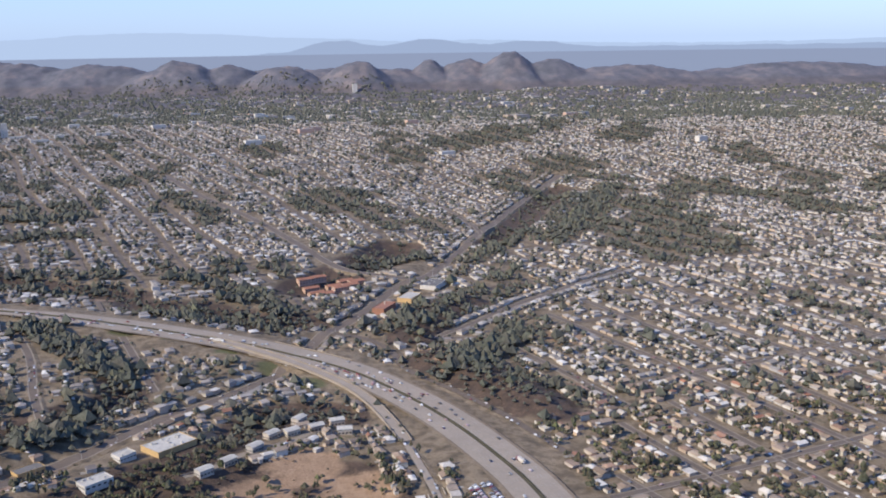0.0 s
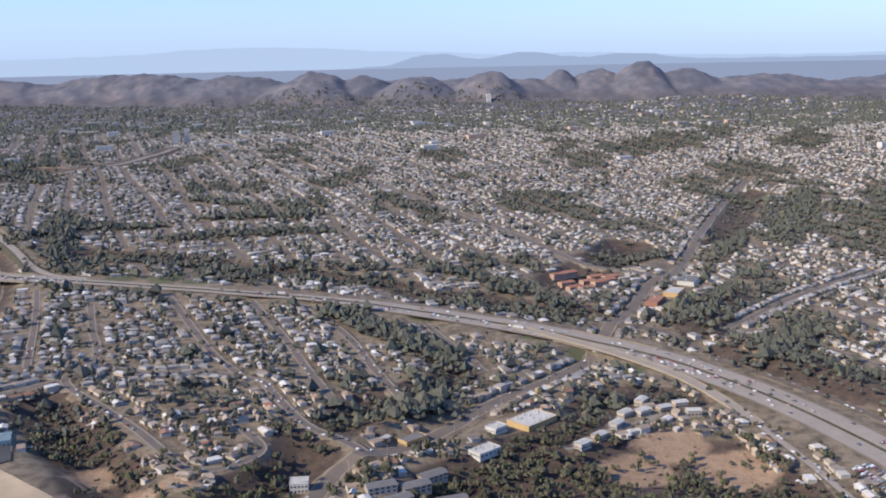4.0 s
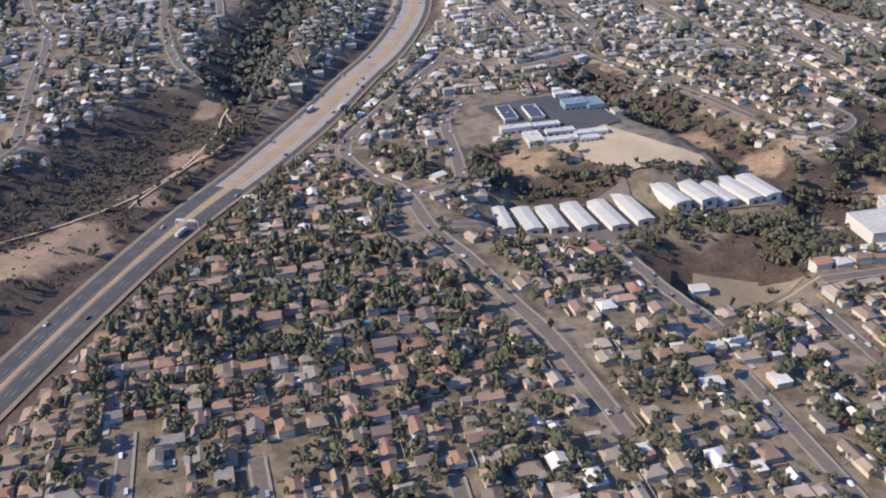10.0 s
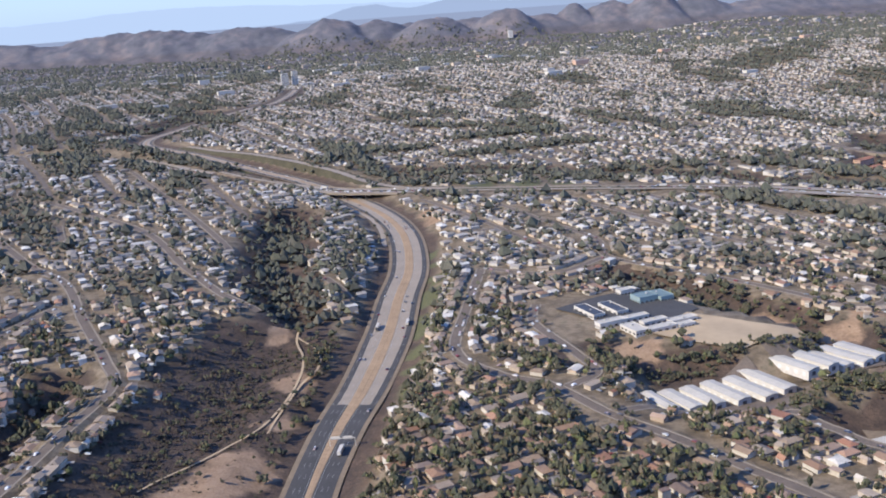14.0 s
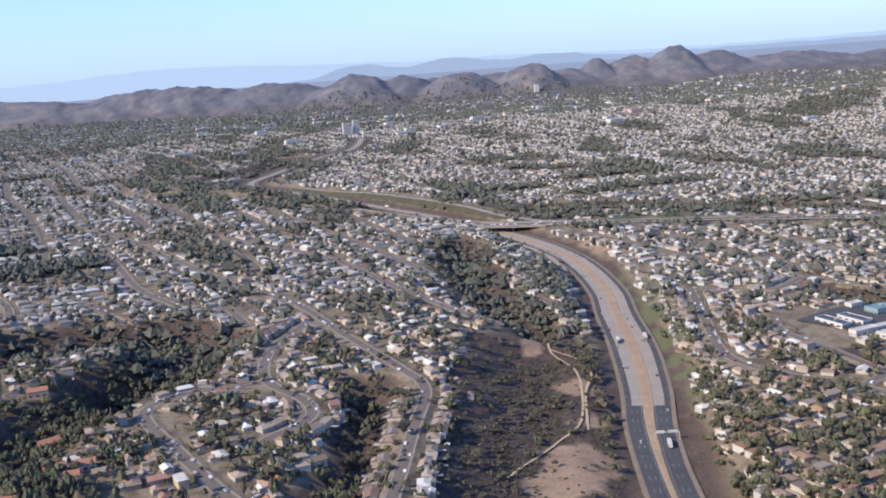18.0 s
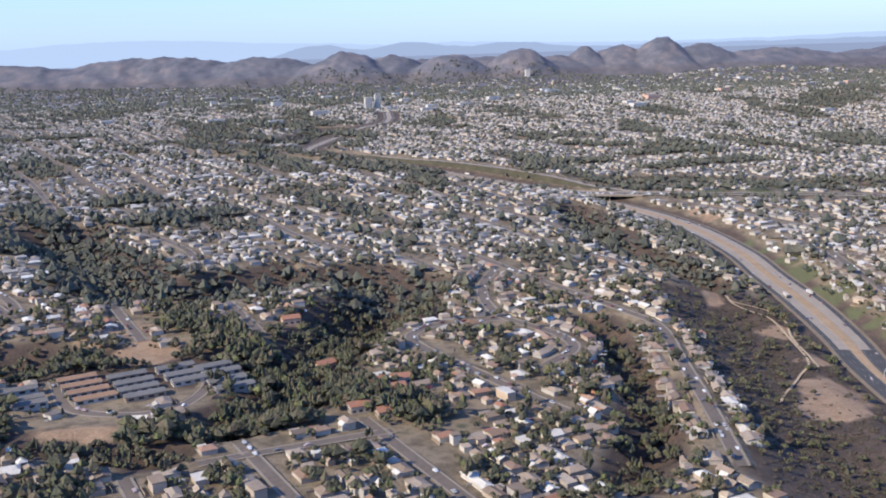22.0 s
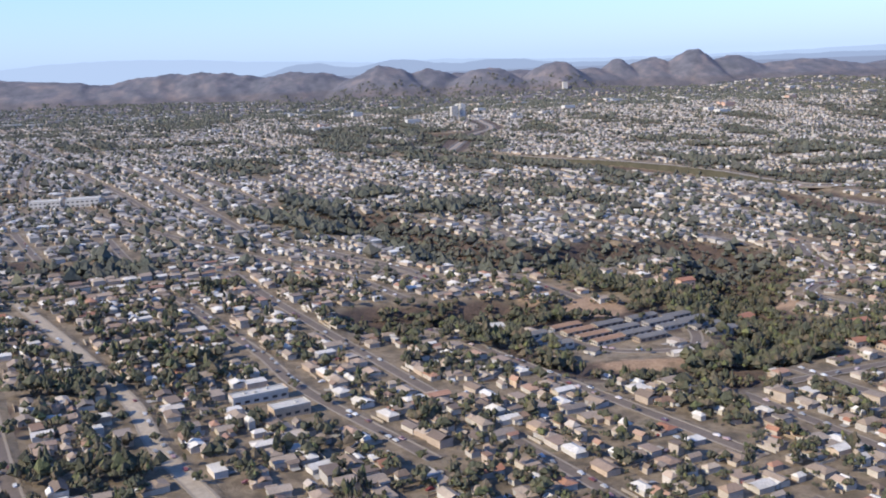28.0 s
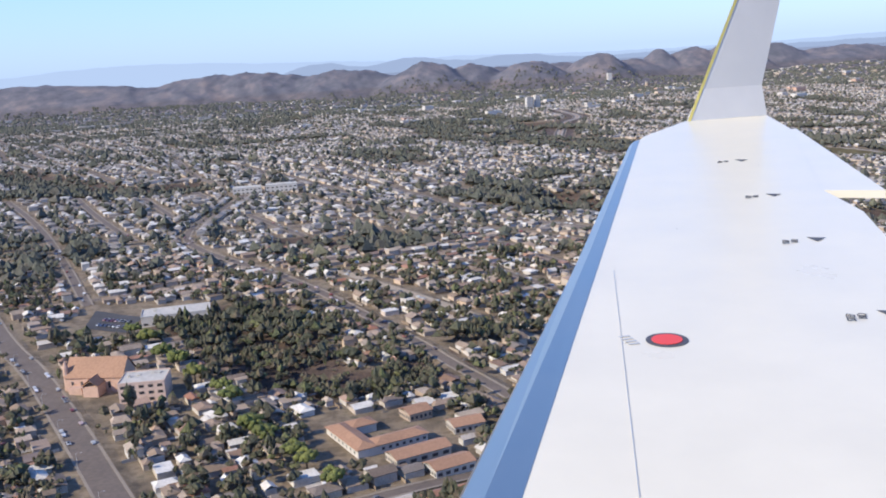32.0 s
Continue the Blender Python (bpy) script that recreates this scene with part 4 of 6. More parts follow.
def block(name, label, category, x, y, turn, w, d, h, wall="white_wall", roof="flat_roof", floors=0, pitch=0.0, units=0, group="", bays=5, foot=3.0):
    """A building: walls, a flat roof with parapets or a low gable, windows floor by floor, and vents on the roof."""
    z = level(x, y, min(w, d) / 3)
    mark(x, y, max(w, d) * 0.42 + 1.5, 1)
    e = thing(name, at(x, y, z, turn), label, category, group)
    part("wall", Geo().box(0, 0, -foot, w, d, h + foot), M[wall], e)
    if pitch:
        g = Geo().gable(0, 0, h, w, d, pitch, 0.5, 0.25) if w >= d else None
        if g is None:
            g = Geo().gable(0, 0, 0, d, w, pitch, 0.5, 0.25)
            g.v = [(-b, a, c + h) for a, b, c in g.v]
            part("gable_wall", Geo().add([(-w / 2, -d / 2, h), (w / 2, -d / 2, h), (0, -d / 2, h + pitch * 0.95)], [(0, 1, 2)]), M[wall], e)
        else:
            part("gable_wall", Geo().add([(w / 2, -d / 2, h), (w / 2, d / 2, h), (w / 2, 0, h + pitch * 0.95)], [(0, 1, 2)]), M[wall], e)
        part("roof", g, M[roof], e)
    else:
        part("roof", Geo().box(0, 0, h, w - 0.5, d - 0.5, 0.25), M[roof], e)
        for px, py, pw, pd in ((0, -d / 2, w + 0.2, 0.4), (0, d / 2, w + 0.2, 0.4), (-w / 2, 0, 0.4, d - 0.4), (w / 2, 0, 0.4, d - 0.4)):
            part("parapet", Geo().box(px, py, h - 0.1, pw, pd, 0.85), M[wall], e)
    r = random.Random(int(x * 7 + y))
    for _ in range(units):
        part("roof_vent", Geo().box(r.uniform(-0.38, 0.38) * w, r.uniform(-0.38, 0.38) * d, h + 0.25, r.uniform(1, 2.4), r.uniform(1, 2), r.uniform(0.7, 1.5)), M["metal_roof"], e, "pale metal rooftop unit")
    for k in range(floors):
        for i in range(bays):
            u = (i + 0.5) / bays - 0.5
            for px, py, pw, pd in ((u * w, -d / 2, w / bays * 0.55, 0.14), (-w / 2, u * d, 0.14, d / bays * 0.5)):
                part("window", Geo().box(px, py, 0.9 + k * h / floors, pw, pd, min(1.6, h / floors * 0.5)), M["glass"], e)
    return e


def sheet(name, label, category, corners, mat, lift_by=0.3, n=10):
    """A yard or field laid over the land between four corners."""
    a, b, c, d = (np.array(p, float) for p in corners)
    u, v = np.meshgrid(np.linspace(0, 1, n + 1), np.linspace(0, 1, n + 1))
    p = ((1 - u) * (1 - v))[..., None] * a + (u * (1 - v))[..., None] * b + (u * v)[..., None] * c + ((1 - u) * v)[..., None] * d
    q = p.reshape(-1, 2)
    z = height(q[:, 0], q[:, 1])
    z = z + lift_by
    i = (np.arange(n)[:, None] * (n + 1) + np.arange(n)).ravel()
    structure(name, mesh_of(name, np.c_[q, z], np.c_[i, i + 1, i + n + 2, i + n + 1], [M[mat]]), label, category)
    return z


def storage_sheds():
    """Two rows of long pale sheds with low metal roofs, side by side on a bench of the slope."""
    south = [(-740, 492), (-723, 498), (-706, 502), (-686, 509), (-665, 514), (-648, 526), (-623, 550), (-605, 559), (-590, 568), (-572, 576), (-559, 585)]
    north = [(-755, 525), (-740, 531), (-723, 536), (-706, 545), (-687, 553), (-672, 569), (-649, 589), (-630, 596), (-614, 604), (-597, 611), (-581, 618)]
    for k, ((sx, sy), (nx, ny)) in enumerate(zip(south, north)):
        length = math.hypot(nx - sx, ny - sy)
        e = block("storage_shed", "long white storage shed with a low metal roof", "shed", (sx + nx) / 2, (sy + ny) / 2, math.degrees(math.atan2(ny - sy, nx - sx)), length, 9.0 if k == 0 else 12.5, 5.2, "white_wall", "metal_roof", 0, 0.9, 0, "storage sheds in two rows")
        for i in range(6):
            part("roll_door", Geo().box((i / 5 - 0.5) * (length - 8), 6.28 if k else 4.53, 0, 3.2, 0.1, 3.2), M["garage_paint"], e, "pale roll-up door")
        part("end_door", Geo().box(-length / 2 - 0.03, 0, 0, 0.12, 4, 3.4), M["dark_trim"], e, "dark end door")


sheet("storage_yard", "grey asphalt yard between storage sheds", "yard", ((-738, 462), (-631, 483), (-667, 579), (-752, 506)), "street", 0.9, 20)
sheet("storage_yard", "grey asphalt yard between storage sheds", "yard", ((-633, 549), (-553, 578), (-576, 628), (-655, 595)), "street", 0.9, 20)
storage_sheds()


def school():
    sheet("playing_field", "bare tan school playing field", "field", ((-735, 627), (-673, 582), (-602, 618), (-693, 678)), "dirt_field", 1.6, 24)
    sheet("school_yard", "dark asphalt school yard", "yard", ((-808, 705), (-737, 631), (-681, 688), (-722, 766)), "asphalt", 1.2, 20)
    t = 25.0
    for x, y, w, d, h, wall, roof in ((-764, 652, 26, 9, 5, "white_wall", "metal_roof"), (-746, 634, 13, 24, 4, "white_wall", "metal_roof"), (-741, 664, 24, 8, 4, "white_wall", "metal_roof"), (-724, 635, 28, 9, 4, "white_wall", "metal_roof"), (-727, 652, 24, 8, 4, "white_wall", "metal_roof"), (-702, 656, 27, 9, 4, "white_wall", "metal_roof"),
                                      (-702, 643, 16, 8, 4, "white_wall", "metal_roof"), (-738, 744, 15, 9, 5, "white_wall", "flat_roof"), (-724, 718, 20, 16, 6, "teal", "teal_roof"), (-708, 724, 14, 22, 5, "teal", "teal_roof"), (-778, 688, 12, 34, 4, "white_wall", "dark_trim"), (-756, 694, 12, 32, 4, "white_wall", "dark_trim")):
        long = max(w, d)
        block("school_building", "low school block with a pale metal roof" if wall == "white_wall" and roof != "dark_trim" else "low school block under dark solar panels" if roof == "dark_trim" else "teal-walled school hall with a teal roof", "building", x, y, t if w >= d else t, w, d, h, wall, roof, 1, 0.0, 1, "school buildings", 4)


plain("pink_wall", (0.68, 0.5, 0.39), 0.5, 0.2)
plain("teal", (0.27, 0.34, 0.34), 0.5, 0.2)
plain("teal_roof", (0.19, 0.26, 0.28), 0.5, 0.25)
plain("brown_roof", (0.36, 0.22, 0.13), 0.7, 0.3)
plain("grey_roof", (0.2, 0.185, 0.17), 0.6, 0.3)
plain("pool_water", (0.05, 0.45, 0.6), 0.8, 0.2, 0.1)
school()
# along the arterial
block("office_building", "two-storey white office with a flat roof", "building", -468, 621, 12, 22, 16, 8, floors=2, units=3)
block("office_building", "two-storey white office beside a warehouse", "building", -470, 609, 12, 23, 13, 7, floors=2, units=2)
block("warehouse", "large white warehouse with a wide flat roof", "warehouse", -484, 580, 24, 34, 36, 9, "white_wall", "flat_roof", 0, 0, 0)
block("warehouse", "low white building with many rooftop vents", "building", -487, 541, 20, 26, 16, 6, "white_wall", "white_wall", 1, 0, 9)
sheet("parking_lot", "dark asphalt parking lot beside a warehouse", "yard", ((-465, 563), (-452, 566), (-445, 629), (-456, 630)), "asphalt", 0.3)
block("white_house", "boxy white two-storey building by the road", "building", -447, 710, 10, 15, 14, 8, floors=2, units=2)
block("yellow_store", "wide ochre store with a cluttered white roof", "store", -258, 871, 50, 42, 28, 5, "yellow", "flat_roof", 0, 0, 14)
block("shop", "white flat-roofed shop beside a car park", "store", -291, 843, 52, 17, 13, 4.5, "white_wall", "flat_roof", 1, 0, 2)
block("shop", "yellow shop front with a dark roof", "store", -367, 818, 48, 25, 13, 5, "yellow", "grey_roof", 1)
block("shop", "long pale flat-roofed shop", "store", -299, 790, 48, 26, 15, 4, "white_wall", "flat_roof", 1, 0, 4)
block("shop", "small white-roofed shop at the roadside", "store", -246, 955, 55, 16, 12, 5, "yellow", "metal_roof", 1)
sheet("parking_lot", "dark asphalt car park beside a store", "yard", ((-233, 885), (-215, 898), (-252, 940), (-272, 915)), "asphalt", 0.4)
block("store", "tan flat-roofed store in the valley", "store", -54, 1424, 68, 38, 22, 6, "yellow", "flat_roof", 0, 0, 3)
block("store", "pale grey store in the valley", "store", -20, 1508, 68, 46, 26, 6, "white_wall", "grey_roof", 0, 0, 5)
block("store", "red-brown store in the valley", "store", -88, 1365, 68, 40, 18, 6, "tile", "tile", 0, 0, 2)
block("store", "white roadside workshop with a flat roof", "store", -107, 1305, 68, 30, 14, 5, "white_wall", "flat_roof", 0, 0, 2)
for x, y in ((-222, 1535), (-198, 1484), (-176, 1522), (-162, 1560), (-141, 1527), (-181, 1452), (-147, 1490), (-205, 1560), (-160, 1475), (-210, 1510)):
    block("apartment_block", "salmon apartment block with a red tile roof", "building", x, y, 30, 24, 14, 7, "salmon", "tile", 2, 2.2, 0, "red-roofed apartments", 5)
for x, y, a in ((-168, 898, 50), (-148, 941, 60), (-128, 918, 30), (-100, 912, 10), (-196, 834, 50), (-178, 866, 55), (-212, 812, 48), (-150, 905, 40), (-110, 935, 20)):
    block("townhouse", "stucco townhouse with a pale roof on a dry slope", "house", x, y, a, 14, 9, 5.5, "wall", "flat_roof", 1, 1.4, 0, "hillside townhouses", 4)
for k, (x, y) in enumerate(((-380, 610), (-372, 640), (-360, 668), (-376, 690), (-350, 700), (-340, 735), (-365, 580), (-345, 620), (-335, 660), (-320, 700))):
    block("apartment_block", "low grey-roofed apartment block among trees", "building", x, y, 25 + 8 * (k % 3), 24, 12, 6, "wall", "grey_roof", 2, 1.8, 0, "grey apartments below the road", 5)
block("shed", "small white shed on an open lot", "shed", -610, 449, 20, 11, 9, 5, "white_wall", "metal_roof", 0, 0.8)
sheet("open_lot", "bare brown vacant lot", "yard", ((-614, 422), (-569, 442), (-545, 465), (-614, 476)), "median", 0.3)
block("red_house", "large house with a terracotta tile roof", "house", -1461, 523, 20, 15, 11, 5, "salmon", "tile", 1, 2.2, bays=3)
block("red_house", "large house with a terracotta tile roof", "house", -1427, 456, 40, 15, 11, 5, "salmon", "tile", 1, 2.2, bays=3)
for x, y in ((-1383, 365), (-1369, 352), (-1391, 316), (-1373, 308), (-1366, 372)):
    block("red_house", "white house with a red tile roof among trees", "house", x, y, 20, 13, 10, 4.5, "wall", "tile", 1, 2.2, 0, "red-roofed canyon houses", 3)
# rows of long grey roofs round a loop road
for k, (x, y) in enumerate(((-1592, 385), (-1584, 371), (-1575, 358), (-1566, 344), (-1558, 388), (-1549, 374), (-1542, 360), (-1534, 347), (-1528, 403), (-1518, 388), (-1510, 375), (-1501, 403), (-1492, 389), (-1485, 373), (-1477, 359), (-1622, 356), (-1613, 344), (-1606, 331))):
    block("row_house", "long low row house with a grey pitched roof", "house", x, y, 28, 26, 9, 3.2, "wall", "brown_roof" if k < 4 else "grey_roof", 1, 1.2, 0, "row houses on the bluff", 4)
# the old avenue
sheet("parking_lot", "dark asphalt parking lot full of cars", "yard", ((-2199, 272), (-2160, 251), (-2165, 299), (-2206, 321)), "asphalt", 0.4)
block("hall", "long pale hall with a low white roof", "building", -2135, 284, 12, 48, 24, 7, "white_wall", "flat_roof", 1, 0.0, 2, "", 8)
block("office_building", "three-storey salmon building with a white roof", "building", -2110, 112, 5, 25, 22, 11, "pink_wall", "flat_roof", 3, 0, 5)
block("white_house", "plain white two-storey house above a canyon", "building", -1648, 345, 10, 11, 10, 8, floors=2, bays=2)
block("long_building", "long flat-roofed apartment building", "building", -1801, 203, 28, 34, 9, 5, "wall", "flat_roof", 1, 0, 3, "", 6)
block("long_building", "white two-storey apartment building with a pale roof", "building", -1780, 180, 28, 22, 11, 5.5, "wall", "flat_roof", 1, 0, 2, "", 4)
block("school_hall", "white school hall with long window bands", "building", -2208, 995, 10, 40, 22, 9, "white_wall", "flat_roof", 2, 0, 3, "", 7)
block("school_hall", "white school hall with long window bands", "building", -2161, 1006, 10, 44, 22, 10, "white_wall", "flat_roof", 2, 0, 3, "", 7)
block("tower_block", "tall white residential tower", "tower", -1559, 3471, 20, 26, 20, 44, "white_wall", "flat_roof", 11, 0, 2, "", 4)
block("tower_block", "tall white residential tower", "tower", -1526, 3492, 20, 20, 20, 52, "white_wall", "flat_roof", 12, 0, 2, "", 4)
block("tower_block", "lone white tower in the distant city", "tower", -614, 7020, 10, 32, 28, 58, "white_wall", "flat_roof", 0)
rc = random.Random(31)
for k in range(34):
    x, y = rc.uniform(-2400, 900), rc.uniform(2700, 4800)
    block("commercial_block", "pale flat-roofed commercial block", "building", x, y, 26.7, rc.uniform(25, 60), rc.uniform(18, 34), rc.uniform(7, 17), rc.choice(("white_wall", "white_wall", "salmon")), "flat_roof", 0, 0, 0, "commercial blocks along the far avenues")

for x, y, w, h in ((-330, 6650, 60, 12), (-230, 6700, 90, 16), (-120, 6640, 110, 14), (0, 6700, 70, 18), (110, 6600, 80, 12), (420, 6700, 120, 18), (560, 6650, 80, 14), (-1900, 6300, 120, 12), (-2050, 6250, 60, 9)):
    block("commercial_block", "long white commercial block on the far plain", "building", x, y, 8, w, 30, h, "white_wall", "flat_roof", 0, 0, 0, "commercial blocks along the far avenues")


def church():
    x, y = -2141, 132
    z = level(x, y, 8)
    e = thing("church", at(x, y, z, -8), "salmon church with a steep terracotta roof and spire turrets", "church")
    part("nave", Geo().box(0, 0, -3, 34, 18, 11).add([(-17, -9, 8), (-17, 9, 8), (-17, 0, 17.5)], [(0, 2, 1)]).add([(17, -9, 8), (17, 9, 8), (17, 0, 17.5)], [(0, 1, 2)]), M["salmon"], e)
    part("roof", Geo().gable(0, 0, 8, 34, 18, 9.8, 0.7, 0.3), M["tile_light"], e)
    for s in (-1, 1):
        part("turret", Geo().prism(-17.5, 7 * s, -3, 1.6, 17, 8).prism(-17.5, 7 * s, 14, 1.7, 4, 8, 0.1), M["salmon"], e)
    part("gable_end", Geo().box(-17.6, 0, -3, 0.8, 5, 18.5), M["salmon"], e)
    g = Geo().gable(0, 0, 0, 12, 9, 4, 0.4, 0.3)
    g.v = [(-b + 2, a - 13, c + 6) for a, b, c in g.v]
    part("transept_roof", g, M["tile_light"], e)
    part("transept", Geo().box(2, -13, -3, 9, 11, 9), M["salmon"], e)
    part("porch", Geo().box(-9, -12, -3, 8, 6, 7), M["salmon"], e)
    for i in range(5):
        part("window", Geo().box(-13 + i * 5.5, -9.0, 2, 1.4, 0.3, 4), M["glass"], e, "tall dark church window")
    part("window", Geo().prism(-18.05, 0, 7, 0.05, 3, 8), M["glass"], e)


plain("tile_light", (0.42, 0.24, 0.14), 0.7, 0.3)
church()


def courtyard_house():
    x, y = -1977, 36
    z = level(x, y, 8)
    e = thing("courtyard_apartments", at(x, y, z, 28), "tan apartment building with brown tile roofs round a court", "building")
    for gx, gy, w, d in ((-14, 0, 10, 38), (4, -14, 27, 10), (-3, 14, 13, 10)):
        part("wing", Geo().box(gx, gy, -3, w, d, 7), M["white_wall"], e)
        if w >= d:
            g = Geo().hip(gx, gy, 4, w, d, 1.8, 0.8, 0.3)
        else:
            g = Geo().hip(0, 0, 4, d, w, 1.8, 0.8, 0.3)
            g.v = [(-b + gx, a + gy, c) for a, b, c in g.v]
        part("roof", g, M["tile_light"], e)
    for i in range(7):
        part("window", Geo().box(-6 + i * 3.6, -19.0, 1.4, 1.5, 0.2, 1.3), M["glass"], e)
        part("window", Geo().box(-19.0, -15 + i * 4.6, 1.4, 0.2, 1.5, 1.3), M["glass"], e)


courtyard_house()
for x, y, a, w in ((-1957, 10, 28, 28), (-1943, -5, 28, 20), (-1934, 46, 20, 16), (-1959, 64, 30, 13)):
    block("apartment_block", "tan apartment block under a brown tile roof", "building", x, y, a, w, 12, 3.8, "wall", "tile_light", 1, 2.0, 0, "tan apartments by the court", 5)
# a swimming pool in a garden
pool = thing("swimming_pool", at(-795, 338, level(-795, 338, 3)), "small turquoise swimming pool in a garden", "pool")
part("basin", Geo().box(0, 0, -1, 10, 6, 1.1), M["pavement"], pool)
part("water", Geo().box(0, 0, 0.1, 8.6, 4.6, 0.06), M["pool_water"], pool)

# ---- trails ----
for line in (smooth([(-1096, 391), (-1084, 415), (-1056, 461), (-1036, 497), (-1026, 587), (-1031, 637), (-1044, 682), (-1042, 729)]), smooth([(-1045, 689), (-1020, 650), (-1014, 611), (-1024, 568), (-1032, 485)]), smooth([(-1498, 783), (-1468, 752), (-1438, 721), (-1408, 703)]), smooth([(-1646, 837), (-1622, 774), (-1588, 741)])):
    z = top_of(line, 3)
    v, f = ribbon(line, (-1, 0, 1), (0.3, 0.4, 0.3), z)
    structure("dirt_trail", mesh_of("dirt_trail", v, f, [M["dirt_field"]]), "pale dirt trail through dry scrub", "path")


# ---- vehicles ----
def car_thing():
    e = thing("car", Matrix(), "", "car")
    g = Geo()
    prof = [(-2.2, 0.35), (-2.25, 0.75), (-2.0, 0.95), (-0.9, 1.0), (1.7, 1.0), (2.1, 0.9), (2.2, 0.6), (2.15, 0.35)]
    n = len(prof)
    g.add([(x, -0.88, z) for x, z in prof] + [(x, 0.88, z) for x, z in prof], [tuple(range(n)), tuple(range(2 * n - 1, n - 1, -1))] + [(i, i + n, (i + 1) % n + n, (i + 1) % n) for i in range(n)])
    part("body", g, M["car"], e)
    c = Geo().add([(-1.2, -0.8, 0.98), (1.7, -0.8, 0.98), (1.7, 0.8, 0.98), (-1.2, 0.8, 0.98), (-0.5, -0.65, 1.45), (1.1, -0.65, 1.45), (1.1, 0.65, 1.45), (-0.5, 0.65, 1.45)], [(0, 1, 5, 4), (1, 2, 6, 5), (2, 3, 7, 6), (3, 0, 4, 7), (4, 5, 6, 7)])
    part("cabin_glass", c, M["glass"], e)
    part("top", Geo().box(0.3, 0, 1.44, 1.6, 1.3, 0.06), M["car"], e)
    for x in (-1.4, 1.4):
        for s in (-1, 1):
            w = Geo().prism(0, 0, -0.11, 0.33, 0.22, 10)
            w.v = [(a + x, c2 + 0.8 * s, b + 0.33) for a, b, c2 in w.v]
            part("wheel", w, M["rubber"], e)
    return e


def truck_thing():
    e = thing("truck", Matrix(), "", "truck")
    part("trailer", Geo().box(2.5, 0, 1.1, 11, 2.5, 2.8), M["white_wall"], e, "long white box trailer")
    part("cab", Geo().box(-4.6, 0, 0.5, 2.4, 2.4, 2.6).box(-5.9, 0, 0.5, 0.6, 2.2, 1.3), M["car"], e)
    part("windscreen", Geo().box(-5.82, 0, 1.9, 0.06, 2.0, 0.9), M["glass"], e)
    for x in (-5.2, -2.6, 5.5, 6.8):
        for s in (-1, 1):
            w = Geo().prism(0, 0, -0.15, 0.5, 0.3, 10)
            w.v = [(a + x, c2 + 1.05 * s, b + 0.5) for a, b, c2 in w.v]
            part("wheel", w, M["rubber"], e)
    return e


def traffic():
    r = random.Random(17)
    car, truck = car_thing(), truck_thing()
    placed = {"car": 0, "truck": 0}

    def put(kind, x, y, z, a, group, label):
        src = car if kind == "car" else truck
        m = at(x, y, z, math.degrees(a))
        if placed[kind] == 0:
            src.matrix_basis = m
            ob = src
        else:
            ob = copy_thing(src, m)
        placed[kind] += 1
        tagged(ob, label, kind, group)

    for line, zs, halfs, meds, n, lo, hi in ((FREEWAY, FREEWAY_Z, FREEWAY_HALF, FREEWAY_MED, 60, 25, 270), (CROSSWAY, CROSSWAY_Z, CROSSWAY_HALF, np.full(len(CROSSWAY), 1.5), 75, 60, len(CROSSWAY) - 30)):
        seen = []
        for _ in range(n * 3):
            if len(seen) >= n:
                break
            i = r.randrange(lo, min(hi, len(line) - 2))
            sgn = r.choice((-1, 1))
            lanes = max(1, int((halfs[i] - meds[i] - 2) / 3.7))
            k = r.randrange(lanes)
            if (i // 2, sgn, k) in seen:
                continue
            seen.append((i // 2, sgn, k))
            t = line[i + 1] - line[i - 1]
            t = t / np.hypot(*t)
            o = sgn * (meds[i] + 3.2 + 3.7 * k)
            x, y = line[i, 0] + t[1] * o, line[i, 1] - t[0] * o
            a = math.atan2(t[1], t[0]) + (math.pi if sgn > 0 else 0)
            if r.random() < 0.06:
                put("truck", x, y, zs[i] + 0.4, a, "traffic on the freeways", "white box truck on the freeway")
            else:
                put("car", x, y, zs[i] + 0.4, a, "traffic on the freeways", "small passenger car on the freeway")
    for name, n in (("avenue", 14), ("arterial", 9), ("crescent", 6), ("crescent_arm", 7), ("school_road", 8), ("ridge_street", 6), ("light_lane", 6), ("corner_street", 6), ("yard_road", 5)):
        w, line = STREETS[name]
        z = top_of(line, w / 2 + 2)
        for _ in range(n):
            i = r.randrange(2, len(line) - 2)
            t = line[i + 1] - line[i - 1]
            t = t / np.hypot(*t)
            o = r.choice((-1, 1)) * (w / 2 - 1.3)
            put("car", line[i, 0] + t[1] * o, line[i, 1] - t[0] * o, z[i] + 0.3, math.atan2(t[1], t[0]), "cars parked along the streets", "small car parked at the kerb")
    for k in range(16):
        x, y = -2190 + (k % 9) * 3.4, 278 + (k // 9) * 15 + (k % 9) * -1.6
        put("car", x, y, level(x, y, 4) + 0.4, 1.1, "cars in the parking lot", "small car in a parking lot")


traffic()


